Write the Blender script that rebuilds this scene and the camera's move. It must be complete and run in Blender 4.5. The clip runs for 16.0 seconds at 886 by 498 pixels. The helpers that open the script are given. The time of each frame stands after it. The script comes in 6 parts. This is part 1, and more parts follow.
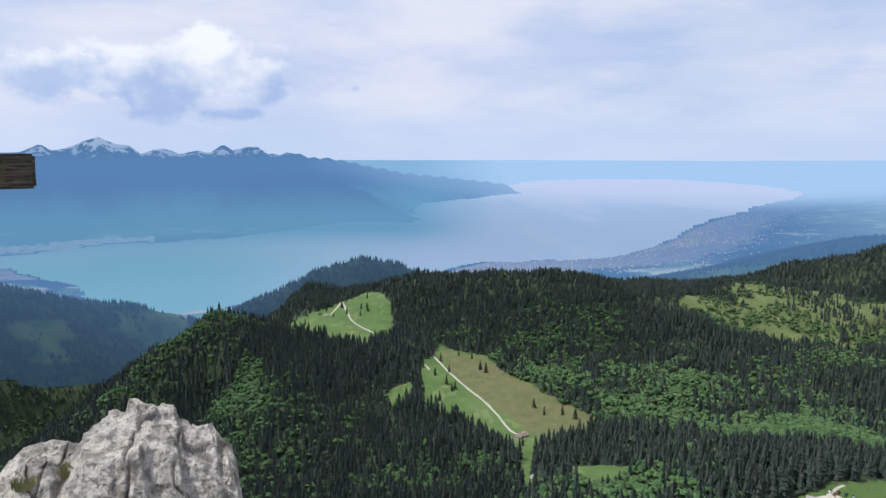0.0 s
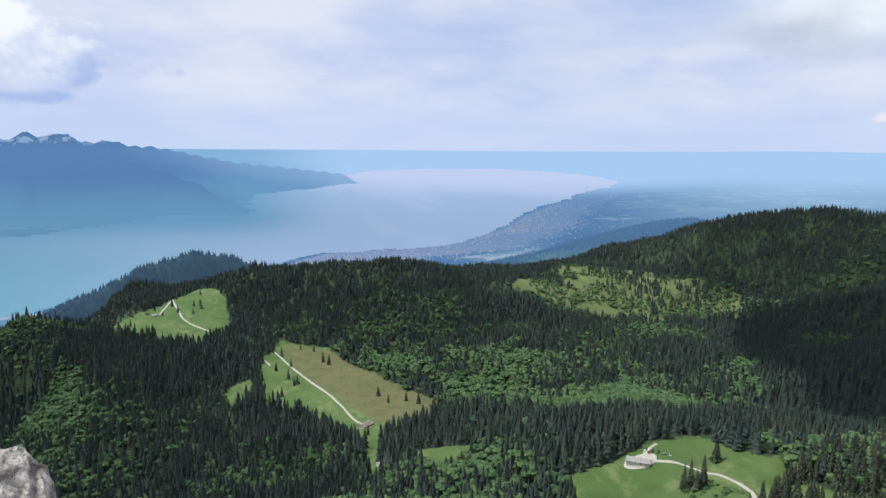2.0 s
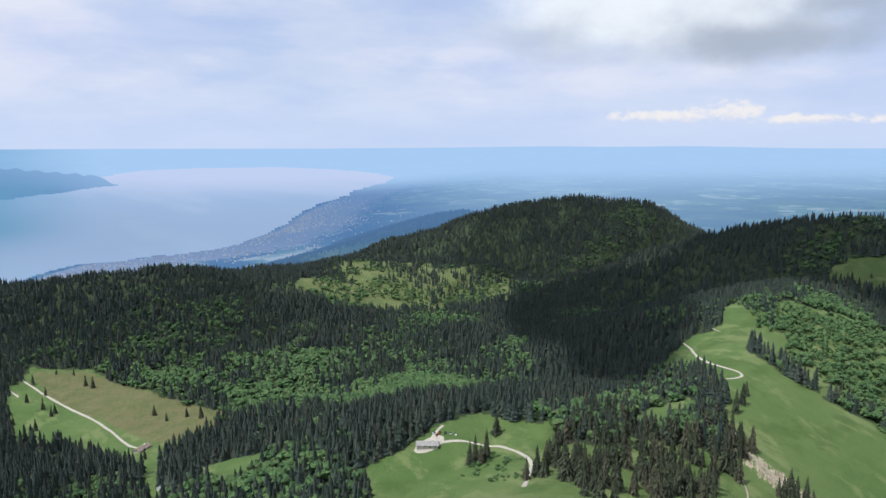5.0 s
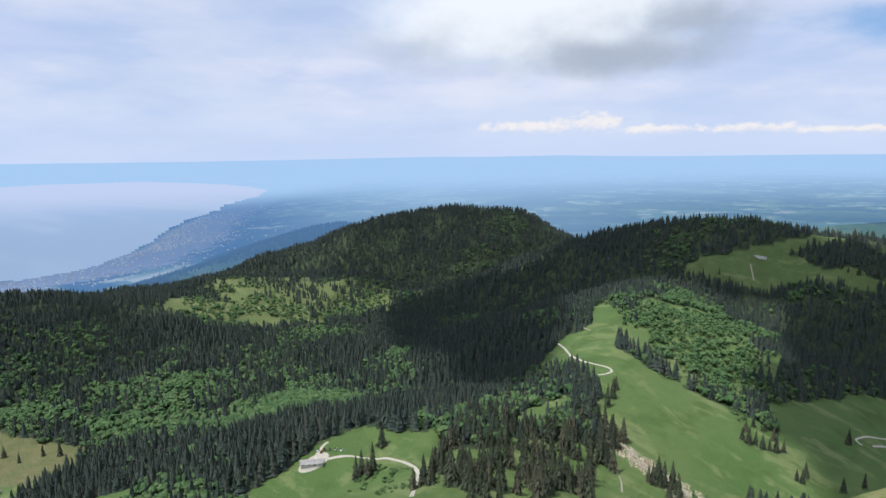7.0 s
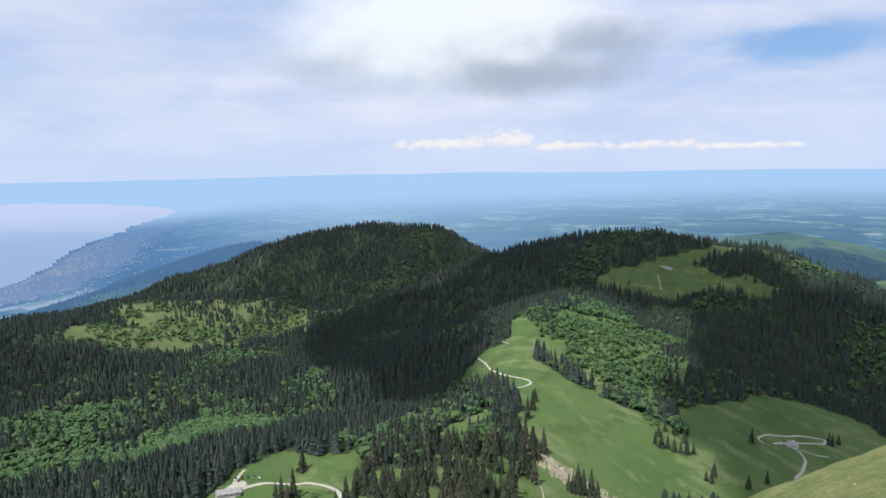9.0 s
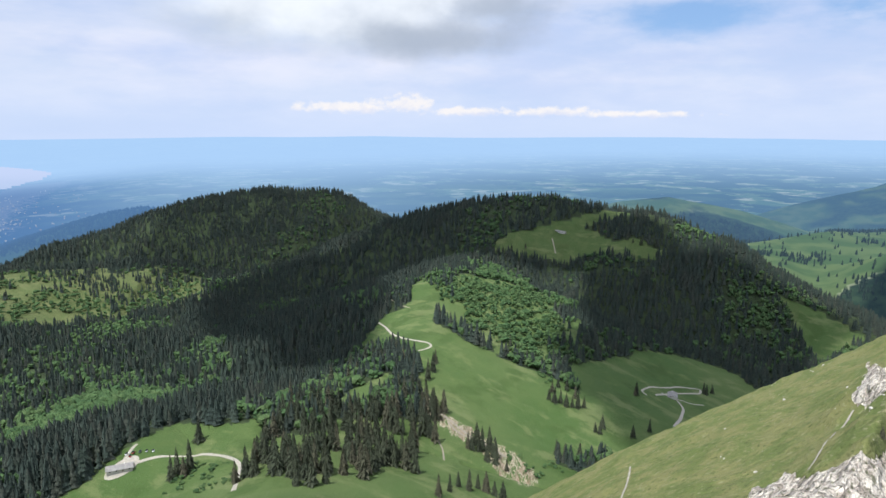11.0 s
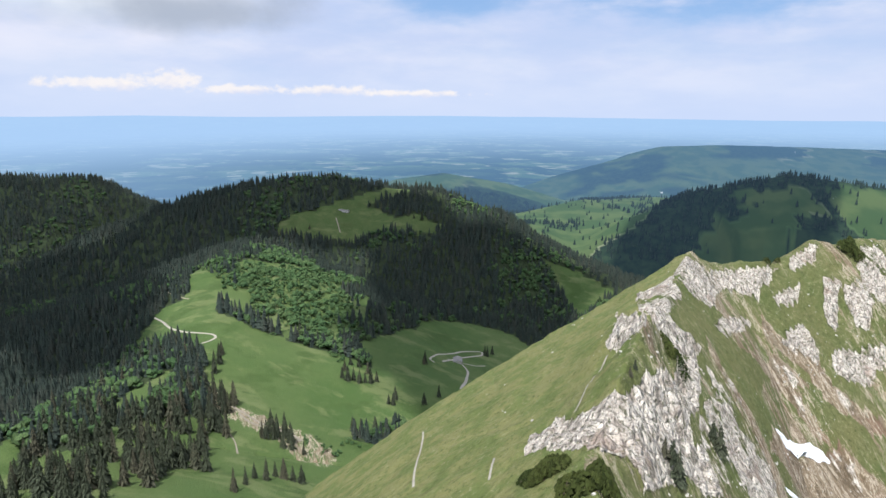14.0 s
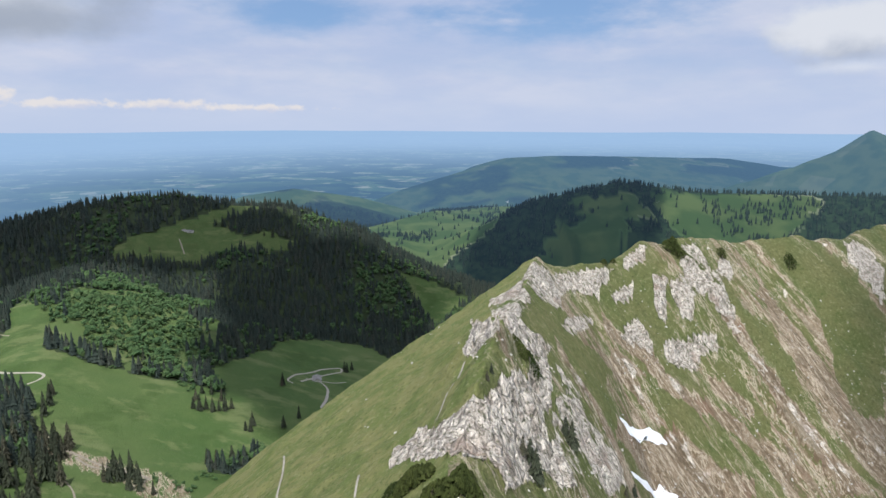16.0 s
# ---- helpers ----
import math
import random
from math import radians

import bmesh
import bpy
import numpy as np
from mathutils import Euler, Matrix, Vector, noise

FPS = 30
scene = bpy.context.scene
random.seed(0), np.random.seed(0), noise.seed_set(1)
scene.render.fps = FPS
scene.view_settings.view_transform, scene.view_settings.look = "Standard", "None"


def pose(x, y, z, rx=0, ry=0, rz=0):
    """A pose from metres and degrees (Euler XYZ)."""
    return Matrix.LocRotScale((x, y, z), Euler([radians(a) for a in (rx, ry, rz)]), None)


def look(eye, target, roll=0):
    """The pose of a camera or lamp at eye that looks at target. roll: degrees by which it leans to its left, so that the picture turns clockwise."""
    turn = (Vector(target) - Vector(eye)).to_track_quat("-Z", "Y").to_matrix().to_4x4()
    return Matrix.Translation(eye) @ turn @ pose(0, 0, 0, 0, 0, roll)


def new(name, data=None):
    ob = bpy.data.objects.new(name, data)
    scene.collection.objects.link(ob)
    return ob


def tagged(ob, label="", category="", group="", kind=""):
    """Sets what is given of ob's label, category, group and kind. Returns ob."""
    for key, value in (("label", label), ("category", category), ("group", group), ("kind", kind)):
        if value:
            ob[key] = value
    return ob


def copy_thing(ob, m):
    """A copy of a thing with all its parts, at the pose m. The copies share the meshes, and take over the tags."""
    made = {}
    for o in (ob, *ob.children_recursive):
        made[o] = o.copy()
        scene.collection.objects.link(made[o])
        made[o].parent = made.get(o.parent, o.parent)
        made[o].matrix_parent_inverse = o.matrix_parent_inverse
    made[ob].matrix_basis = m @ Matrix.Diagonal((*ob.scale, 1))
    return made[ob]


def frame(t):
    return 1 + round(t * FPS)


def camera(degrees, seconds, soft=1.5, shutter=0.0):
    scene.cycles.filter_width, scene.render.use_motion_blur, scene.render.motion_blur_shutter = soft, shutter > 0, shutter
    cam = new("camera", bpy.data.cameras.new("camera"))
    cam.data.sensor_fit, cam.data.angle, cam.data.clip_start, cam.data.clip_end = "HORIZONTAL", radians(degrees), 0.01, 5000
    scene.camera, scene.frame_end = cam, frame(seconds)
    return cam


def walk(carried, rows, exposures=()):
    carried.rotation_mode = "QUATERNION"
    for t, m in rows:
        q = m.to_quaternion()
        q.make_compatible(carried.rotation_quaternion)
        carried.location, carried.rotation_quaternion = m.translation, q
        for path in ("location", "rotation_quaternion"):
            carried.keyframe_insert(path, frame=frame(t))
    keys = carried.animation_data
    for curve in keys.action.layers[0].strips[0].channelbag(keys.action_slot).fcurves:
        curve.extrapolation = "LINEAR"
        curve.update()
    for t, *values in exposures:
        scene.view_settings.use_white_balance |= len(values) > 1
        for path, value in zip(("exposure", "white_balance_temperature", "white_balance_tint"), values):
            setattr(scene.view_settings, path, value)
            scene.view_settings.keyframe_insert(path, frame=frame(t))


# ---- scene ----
cam = camera(66.04, 16.0)
walk(cam, [
    (0.0, pose(0, 0, 0, 81.72, 0.00, -0.00)),
    (0.5, pose(0.035, 0.015, 0, 81.57, 0.08, -2.22)),
    (1.0, pose(0.037, 0.016, 0.008, 81.48, -0.86, -5.91)),
    (1.5, pose(0.018, 0.008, 0.018, 81.59, -0.95, -10.31)),
    (2.0, pose(0.005, 0, 0.022, 80.93, -0.47, -13.46)),
    (2.5, pose(0, 0, 0.02, 80.63, -0.26, -16.97)),
    (3.0, pose(0, 0, 0.015, 80.39, -0.23, -20.43)),
    (3.5, pose(0, 0, 0.01, 80.70, -0.17, -23.39)),
    (4.0, pose(0, 0, 0, 80.91, -0.13, -26.09)),
    (6.5, pose(0, 0, 0, 81.10, 0.05, -40.17)),
    (7.0, pose(0, 0, 0, 81.69, 0.33, -42.31)),
    (7.5, pose(0, 0, 0, 82.65, 0.57, -44.28)),
    (8.0, pose(0, 0, 0, 83.02, 0.58, -45.51)),
    (8.5, pose(0, 0, 0, 83.27, 0.62, -47.33)),
    (11.0, pose(0, 0, 0, 80.09, -0.24, -57.58)),
    (11.5, pose(0, 0, 0, 79.72, -0.65, -60.51)),
    (12.0, pose(0, 0, 0, 79.44, -0.44, -64.34)),
    (12.5, pose(0, 0, 0, 79.35, -0.42, -68.03)),
    (13.0, pose(0, 0, 0, 79.20, -0.32, -71.13)),
    (13.5, pose(0, 0, 0, 78.87, -0.23, -73.39)),
    (14.0, pose(0, 0, 0, 78.45, -0.27, -75.81)),
    (14.5, pose(0, 0, 0, 78.77, -0.24, -78.44)),
    (15.0, pose(0, 0, 0, 79.53, -0.11, -81.70)),
    (15.5, pose(0, 0, 0, 79.74, -0.11, -85.22)),
    (16.0, pose(0, 0, 0, 79.61, 0.06, -88.27)),
], exposures=((0.0, 0.20, 6050, 8), (8.5, 0.24, 6050, 8), (11.0, 0.32, 6100, 8), (13.5, 0.32, 6150, 9), (15.0, 0.16, 6150, 9), (16.0, 0.02, 6150, 9)))

# ---------- daylight: high sun behind broken cumulus and thin veils ----------
SUN_AZ, SUN_EL = -80.0, 63.0
world = bpy.data.worlds.new("sky")
scene.world = world
world.use_nodes = True
wn, wl = world.node_tree.nodes, world.node_tree.links
wn.clear()


def wnode(kind, **inputs):
    n = wn.new(kind)
    for key, value in inputs.items():
        n.inputs[key.replace("_", " ")].default_value = value
    return n


def wmath(op, a, b=0.0, clamp=False):
    n = wn.new("ShaderNodeMath")
    n.operation, n.use_clamp = op, clamp
    for k, v in enumerate((a, b)):
        if isinstance(v, (int, float)):
            n.inputs[k].default_value = v
        else:
            wl.new(v, n.inputs[k])
    return n.outputs[0]


def wsteps(v, a, b, lo=0.0, hi=1.0):
    n = wn.new("ShaderNodeMapRange")
    n.interpolation_type = "SMOOTHSTEP"
    wl.new(v, n.inputs["Value"])
    for key, x in (("From Min", a), ("From Max", b), ("To Min", lo), ("To Max", hi)):
        n.inputs[key].default_value = x
    return n.outputs[0]


def wmix(fac, a, b):
    n = wn.new("ShaderNodeMix")
    n.data_type = "RGBA"
    if isinstance(fac, (int, float)):
        n.inputs[0].default_value = fac
    else:
        wl.new(fac, n.inputs[0])
    for k, v in ((6, a), (7, b)):
        if isinstance(v, tuple):
            n.inputs[k].default_value = (*v, 1)
        else:
            wl.new(v, n.inputs[k])
    return n.outputs[2]


def wnoise(vector, scale, stretch, detail=5.0, rough=0.55, offset=(0, 0, 0)):
    m = wn.new("ShaderNodeMapping")
    m.inputs["Scale"].default_value, m.inputs["Location"].default_value = stretch, offset
    wl.new(vector, m.inputs["Vector"])
    n = wn.new("ShaderNodeTexNoise")
    n.inputs["Scale"].default_value, n.inputs["Detail"].default_value, n.inputs["Roughness"].default_value = scale, detail, rough
    wl.new(m.outputs[0], n.inputs["Vector"])
    return n.outputs["Fac"]


coord = wn.new("ShaderNodeTexCoord").outputs["Generated"]
split = wn.new("ShaderNodeSeparateXYZ")
wl.new(coord, split.inputs[0])
bearing = wmath("MULTIPLY", wmath("ARCTAN2", split.outputs[0], split.outputs[1]), 57.2958)
rise = wmath("MULTIPLY", wmath("ARCSINE", split.outputs[2]), 57.2958)
air = wn.new("ShaderNodeTexSky")
air.sky_type, air.sun_disc = "NISHITA", False
air.sun_elevation, air.sun_rotation, air.altitude, air.dust_density = radians(SUN_EL), radians(SUN_AZ), 1900, 1.2
blue = wn.new("ShaderNodeVectorMath")
blue.operation = "SCALE"
wl.new(air.outputs[0], blue.inputs[0])
blue.inputs["Scale"].default_value = 0.10
sky = wmix(0.6, blue.outputs[0], (0.34, 0.54, 0.90))
# thin high veils over most of the sky, with blue gaps
def patch(az, el, wide, tall):
    u = wmath("DIVIDE", wmath("SUBTRACT", bearing, az), wide)
    v = wmath("DIVIDE", wmath("SUBTRACT", rise, el), tall)
    return u, v, wmath("SQRT", wmath("ADD", wmath("MULTIPLY", u, u), wmath("MULTIPLY", v, v)))


def gap(veil, az, el, wide, tall, seed):
    d = wmath("ADD", patch(az, el, wide, tall)[2], wmath("MULTIPLY", wmath("SUBTRACT", wnoise(coord, 9.0, (1, 1, 3), 5, 0.6, (seed, 0, 0)), 0.5), 2.0))
    return wmath("MULTIPLY", veil, wsteps(d, 0.2, 1.3))


veil = wsteps(wnoise(coord, 2.2, (1, 1, 4.0), 6, 0.55, (0.3, 0, 0.2)), 0.30, 0.60, 0.55, 0.97)
veil = gap(gap(veil, 76.5, 8.6, 6.5, 1.7, 3.0), 97.0, 9.0, 12.0, 3.0, 5.0)
streak = wnoise(coord, 3.4, (1, 1, 3.6), 6, 0.56, (2.1, 0, 0.7))
sky = wmix(veil, sky, wmix(wsteps(streak, 0.36, 0.64), (0.64, 0.69, 0.88), (0.86, 0.84, 0.92)))
# out of view, the sky round the sun is whitened as added fill for shaded slopes
toward = wn.new("ShaderNodeVectorMath")
toward.operation = "DOT_PRODUCT"
wl.new(coord, toward.inputs[0])
toward.inputs[1].default_value = (math.sin(radians(SUN_AZ)) * math.cos(radians(SUN_EL)), math.cos(radians(SUN_AZ)) * math.cos(radians(SUN_EL)), math.sin(radians(SUN_EL)))
sky = wmix(wsteps(toward.outputs["Value"], 0.55, 1.0), sky, (1.25, 1.33, 1.50))
# haze that thickens to the horizon
sky = wmix(wsteps(rise, 6.0, -1.0, 0.0, 0.8), sky, (0.62, 0.71, 0.91))


def cumulus(sky, az, el, wide, tall, base, low, high, seed, scale=9.0, ragged=1.3, soft=0.4, cover=0.95):
    """A heap cloud round a bearing and height in degrees: lit top, shaded base."""
    n = wnoise(coord, scale, (1, 1, 1.5), 7, 0.58, (seed, seed * 0.7, seed * 1.3))
    u, v, d = patch(az, el, wide, tall)
    body = wmath("ADD", wmath("SUBTRACT", 1.0, d), wmath("MULTIPLY", wmath("SUBTRACT", n, 0.5), 2 * ragged))
    mask = wmath("MULTIPLY", wsteps(body, 0.0, soft), cover)
    shade = wsteps(wmath("ADD", v, wmath("MULTIPLY", wmath("SUBTRACT", wnoise(coord, scale * 0.8, (1, 1, 1.4), 5, 0.55, (seed, 2, 1)), 0.5), 3.2)), base - 0.6, base + 0.6)
    return wmix(mask, sky, wmix(shade, low, high))


sky = cumulus(sky, -20.0, 5.6, 11.0, 3.3, 0.1, (0.45, 0.55, 0.81), (1.03, 1.01, 1.02), 1.7, 11.0, 1.25, 0.4, 0.95)
sky = cumulus(sky, -28.5, 5.4, 4.2, 2.4, 0.1, (0.50, 0.60, 0.84), (1.0, 0.99, 1.02), 4.7, 14.0, 1.2, 0.5, 0.85)
sky = cumulus(sky, -17.0, 2.9, 3.2, 0.8, 0.4, (0.40, 0.52, 0.80), (0.70, 0.75, 0.90), 2.9, 16.0, 1.0, 0.6, 0.8)
sky = cumulus(sky, 49.0, 11.0, 18.5, 6.3, -0.45, (0.54, 0.58, 0.66), (0.98, 0.98, 0.99), 4.1, 5.0, 0.55, 0.6)
sky = cumulus(sky, 57.0, 7.2, 9.0, 2.2, 0.9, (0.42, 0.46, 0.54), (0.58, 0.61, 0.68), 5.3, 7.0, 0.8, 0.9, 0.8)
sky = cumulus(sky, 62.5, 9.6, 7.0, 2.3, 0.8, (0.44, 0.48, 0.56), (0.62, 0.66, 0.74), 8.3, 8.0, 0.8, 0.8, 0.8)
for az, el, wide, tall, seed in ((48.8, 1.75, 4.0, 0.60, 6.3), (54.7, 2.1, 2.4, 1.0, 7.1), (51.5, 1.85, 2.4, 0.75, 2.2), (60.0, 1.5, 4.2, 0.45, 8.9), (66.5, 1.5, 4.6, 0.5, 9.4), (73.0, 1.3, 5.5, 0.36, 3.8)):
    sky = cumulus(sky, az, el, wide, tall, -0.4, (0.78, 0.77, 0.86), (1.03, 0.93, 0.85), seed, 50.0, 1.1, 0.7, 0.78)
sky = cumulus(sky, 118.0, 6.6, 7.0, 2.6, -0.4, (0.52, 0.56, 0.66), (0.90, 0.90, 0.93), 3.3, 9.0, 0.7, 0.5)
sky = cumulus(sky, 118.5, 3.9, 4.5, 0.8, -0.6, (0.66, 0.70, 0.78), (0.96, 0.96, 0.98), 6.6, 12.0, 0.9, 1.2, 0.6)
back = wnode("ShaderNodeBackground", Strength=0.83)
wl.new(sky, back.inputs["Color"])
wout = wn.new("ShaderNodeOutputWorld")
wl.new(back.outputs[0], wout.inputs[0])

sun = new("sun", bpy.data.lights.new("sun", "SUN"))
sun.data.energy, sun.data.angle, sun.data.color = 4.3, radians(0.6), (1.0, 0.96, 0.90)
sun_from = Vector((math.sin(radians(SUN_AZ)) * math.cos(radians(SUN_EL)), math.cos(radians(SUN_AZ)) * math.cos(radians(SUN_EL)), math.sin(radians(SUN_EL))))
sun.matrix_world = look(sun_from * 100, (0, 0, 0))


# ---------- the lie of the land: bearings in degrees from the first view, distances in metres, eye level at 0 ----------
def site(az, r, el, canopy=0.0):
    """A place from its bearing, level distance and dip, lowered by the height of the trees on it."""
    a = radians(az)
    return r * math.sin(a), r * math.cos(a), r * math.tan(radians(el)) - canopy


def smooth(a, b, v):
    u = np.clip((v - a) / (b - a), 0.0, 1.0)
    return u * u * (3 - 2 * u)


def hash_noise(x, y, seed):
    """Smooth value noise on a unit lattice, -1 to 1."""
    xi, yi = np.floor(x), np.floor(y)
    u, v = x - xi, y - yi
    u, v = u * u * u * (u * (6 * u - 15) + 10), v * v * v * (v * (6 * v - 15) + 10)

    def corner(i, j):
        h = np.sin((xi + i) * 127.1 + (yi + j) * 311.7 + seed * 74.7) * 43758.5453
        return 2 * (h - np.floor(h)) - 1

    a, b, c, d = corner(0, 0), corner(1, 0), corner(0, 1), corner(1, 1)
    return a + (b - a) * u + (c - a) * v + (a - b - c + d) * u * v


def fbm(x, y, size, octaves=4, seed=0, ridged=False):
    total, amp, norm = 0.0, 1.0, 0.0
    for k in range(octaves):
        n = hash_noise(x / size * 2 ** k + 17.3 * k, y / size * 2 ** k - 9.1 * k, seed + k)
        total = total + amp * ((1 - 2 * np.abs(n)) if ridged else n)
        norm, amp = norm + amp, amp * 0.5
    return total / norm


def along(x, y, crest):
    """Distance to a crest line, its height at the nearest point, and the side (left positive)."""
    best, height, side = np.full_like(x, 1e9), np.zeros_like(x), np.zeros_like(x)
    for (x0, y0, z0), (x1, y1, z1) in zip(crest, crest[1:]):
        dx, dy = x1 - x0, y1 - y0
        u = np.clip(((x - x0) * dx + (y - y0) * dy) / (dx * dx + dy * dy), 0, 1)
        d = np.hypot(x - x0 - u * dx, y - y0 - u * dy)
        near = d < best
        best = np.where(near, d, best)
        height = np.where(near, z0 + u * (z1 - z0), height)
        side = np.where(near, np.sign(dx * (y - y0) - dy * (x - x0)), side)
    return best, height, side


def ridge(x, y, crest, left, right, round_=30.0):
    d, z, side = along(x, y, crest)
    return z - np.where(side > 0, left, right) * (np.sqrt(d * d + round_ * round_) - round_)


def soft_max(levels, k):
    top = np.maximum.reduce(levels)
    return top + k * np.log(sum(np.exp((v - top) / k) for v in levels))


TREES = 13.0
WOODED_KNOLL = [site(-34, 1200, -23.5, TREES), site(-30.7, 1220, -20.6, TREES), site(-24.6, 1330, -17.3, TREES), site(-22, 1380, -14.7, TREES),
                site(-18.7, 1400, -12.4, TREES), site(-16.3, 1450, -13.4, TREES), site(-13.6, 1500, -14.2, TREES), site(-9, 1450, -15.4, TREES)]
ALP_MEADOW = [site(-15, 1800, -14.6), site(-13.4, 1800, -13.9), site(-8.9, 1850, -12.5), site(-6, 1880, -11.7), site(-2.1, 1900, -10.6)]
WOODED_CREST = [site(-4.5, 1700, -11.5, TREES), site(-1.2, 1700, -10.5, TREES), site(3.2, 1680, -10.2, TREES), site(8.4, 1650, -10.0, TREES),
                site(12.6, 1600, -10.4, TREES), site(15.8, 1600, -10.9, TREES), site(19.4, 1650, -11.1, TREES)]
GLADE_CREST = [site(19.4, 1750, -11.3), site(23.9, 1850, -10.2), site(28.8, 1850, -10.4), site(34.4, 1850, -10.6), site(37.2, 1800, -12)]
BROAD_HILL = [site(19.4, 2000, -11.2, TREES), site(23.9, 2050, -9.9, TREES), site(28, 2150, -8.4, TREES), site(31.7, 2250, -7.4, TREES),
              site(34.5, 2300, -6.3, TREES), site(37.3, 2330, -5.3, TREES), site(39.2, 2350, -5.1, TREES), site(43, 2350, -4.6, TREES),
              site(45.9, 2350, -4.8, TREES), site(48.7, 2320, -5.0, TREES), site(51.1, 2280, -6.3, TREES), site(53, 2230, -7.8, TREES)]
HUT_HILL = [site(51, 1800, -8.3, TREES), site(52.5, 1780, -7.5, TREES), site(56.1, 1750, -6.5, TREES), site(60.3, 1700, -5.6, TREES),
            site(63.6, 1680, -5.2, TREES), site(66.9, 1650, -5.2, TREES), site(71.7, 1600, -6.1, TREES), site(75, 1550, -6.2, TREES),
            site(78.3, 1520, -7.6, TREES), site(81.1, 1500, -8.4, TREES), site(83.9, 1480, -10.3, TREES), site(87.6, 1450, -12.1, TREES),
            site(91.5, 1430, -13.5, TREES), site(96, 1400, -16)]
PASTURE_SPUR = [site(40, 330, -31), site(44, 430, -28.5), site(47, 590, -24.0), site(53.3, 720, -20.6), site(56.7, 820, -17.9),
                site(57, 1080, -12.6), site(60, 1400, -11)]
FARM_TERRACE = [site(27, 560, -26.6), site(31.6, 600, -23.9), site(35, 640, -22.9), site(42, 610, -23.4), site(47, 590, -24.2)]
BLUE_HILL = [site(-20, 2900, -14.2, 8), site(-16.7, 2950, -12.7, 8), site(-14.4, 3000, -11.7, 8), site(-10.7, 3000, -9.9, 8), site(-6.9, 3000, -8.9, 8),
             site(-4, 3000, -9.4, 8), site(-1.9, 3000, -10.2, 8), site(3, 2950, -12)]
GORGE_SIDE = [site(-45, 3300, -8.5), site(-33.5, 3300, -9.7), site(-31.5, 3300, -10.4), site(-28.6, 3350, -11.4), site(-25.2, 3400, -12), site(-22.8, 3400, -12.9),
              site(-19, 3300, -14.5)]
SHADY_HILL = [site(88, 2600, -12.5), site(90, 2700, -10.8), site(93.8, 2900, -7.9), site(96.6, 3000, -6.2), site(102.7, 3000, -4.7), site(106.4, 3050, -5.1),
              site(109, 3100, -5.4), site(115.4, 3200, -5.3), site(121.4, 3300, -5.2), site(130, 3400, -5)]
PASTURE_KNOB = [site(22, 4300, -9.5), site(28, 4600, -7.5), site(32.2, 5000, -6.2), site(34, 5100, -6.0), site(40, 5200, -7.5)]
VALLEY_RISE = [site(83.5, 4200, -8.6), site(85.6, 4100, -7.7), site(87.5, 4000, -7.2), site(90, 4150, -7.3), site(93.5, 4300, -6.9)]
LOW_HILL = [site(68, 6200, -7.0), site(71.9, 6000, -5.8), site(75.9, 6000, -5.2), site(81.4, 6000, -6.1), site(86, 6000, -7.4)]
LONG_HILL = [site(82, 8600, -6.6), site(84.3, 8500, -5.8), site(88, 8600, -4.6), site(91.8, 8800, -3.4), site(93.7, 9000, -2.9), site(100.6, 9400, -2.7), site(106.3, 10000, -2.6),
             site(110.9, 10500, -2.6), site(114.4, 11000, -3.1), site(125, 11500, -3.2)]
ROCKY_HORN = [site(112, 7300, -4.6), site(115.5, 7400, -3.2), site(118, 7500, -2.0), site(120.1, 7600, -0.4), site(120.9, 7600, -0.8), site(125, 7700, -2.4)]
SNOW_RANGE = [(-48, 0.2), (-40, 0.4), (-36, -0.1), (-32.8, -0.18), (-31.6, -0.10), (-30.3, 0.50), (-29.7, 0.02), (-28.9, 0.14), (-28.2, 0.31), (-27.4, 0.72), (-26.5, 0.98), (-25.9, 0.65), (-25.4, 0.44),
              (-24.4, 0.32), (-23.7, -0.28), (-22.9, 0.02), (-22.1, 0.15), (-20.9, -0.28), (-19.6, 0.02), (-18.8, -0.29), (-17.7, 0.42), (-17.0, -0.02), (-16.2, 0.16), (-15.3, 0.51), (-14.7, -0.11),
              (-13.6, -0.29), (-12.4, -0.11), (-11.3, -0.43), (-8.6, -0.76), (-6.8, -1.14), (-3.0, -1.89), (5.0, -2.7)]
SNOW_RANGE = [site(az, 20000 + 260 * max(0.0, az + 16), el) for az, el in SNOW_RANGE]
FAR_RANGE = [site(-2, 55000, -1.5), site(10, 58000, -1.1), site(25, 60000, -0.8), site(45, 60000, -0.6), site(52, 60000, -0.52), site(60, 60000, -0.62), site(75, 60000, -0.5), site(90, 60000, -0.62),
             site(110, 60000, -0.7), site(130, 60000, -0.8)]
LAKE_LEVEL = -1570.0
LAKE_SHORE = [(-60, -7.6), (-40, -8.2), (-33.4, -8.5), (-28, -10.8), (-22.8, -12.6), (-12, -12.5), (0, -10.3), (3.7, -9.4), (10.3, -9.0),
              (14, -8.6), (18.3, -7.4), (19.6, -6.5), (21.2, -5.7), (24.4, -4.5), (27.8, -3.5), (28.1, -3.1), (25, -2.65), (18.9, -2.3),
              (12, -2.35), (7.8, -2.5), (4.5, -3.0), (0, -4.0), (-4, -4.9), (-8.5, -5.9), (-13.3, -6.6), (-18, -6.9), (-24, -7.05), (-30, -7.3)]
LAKE_SHORE = [site(az, LAKE_LEVEL / math.tan(radians(el)), el)[:2] for az, el in LAKE_SHORE]


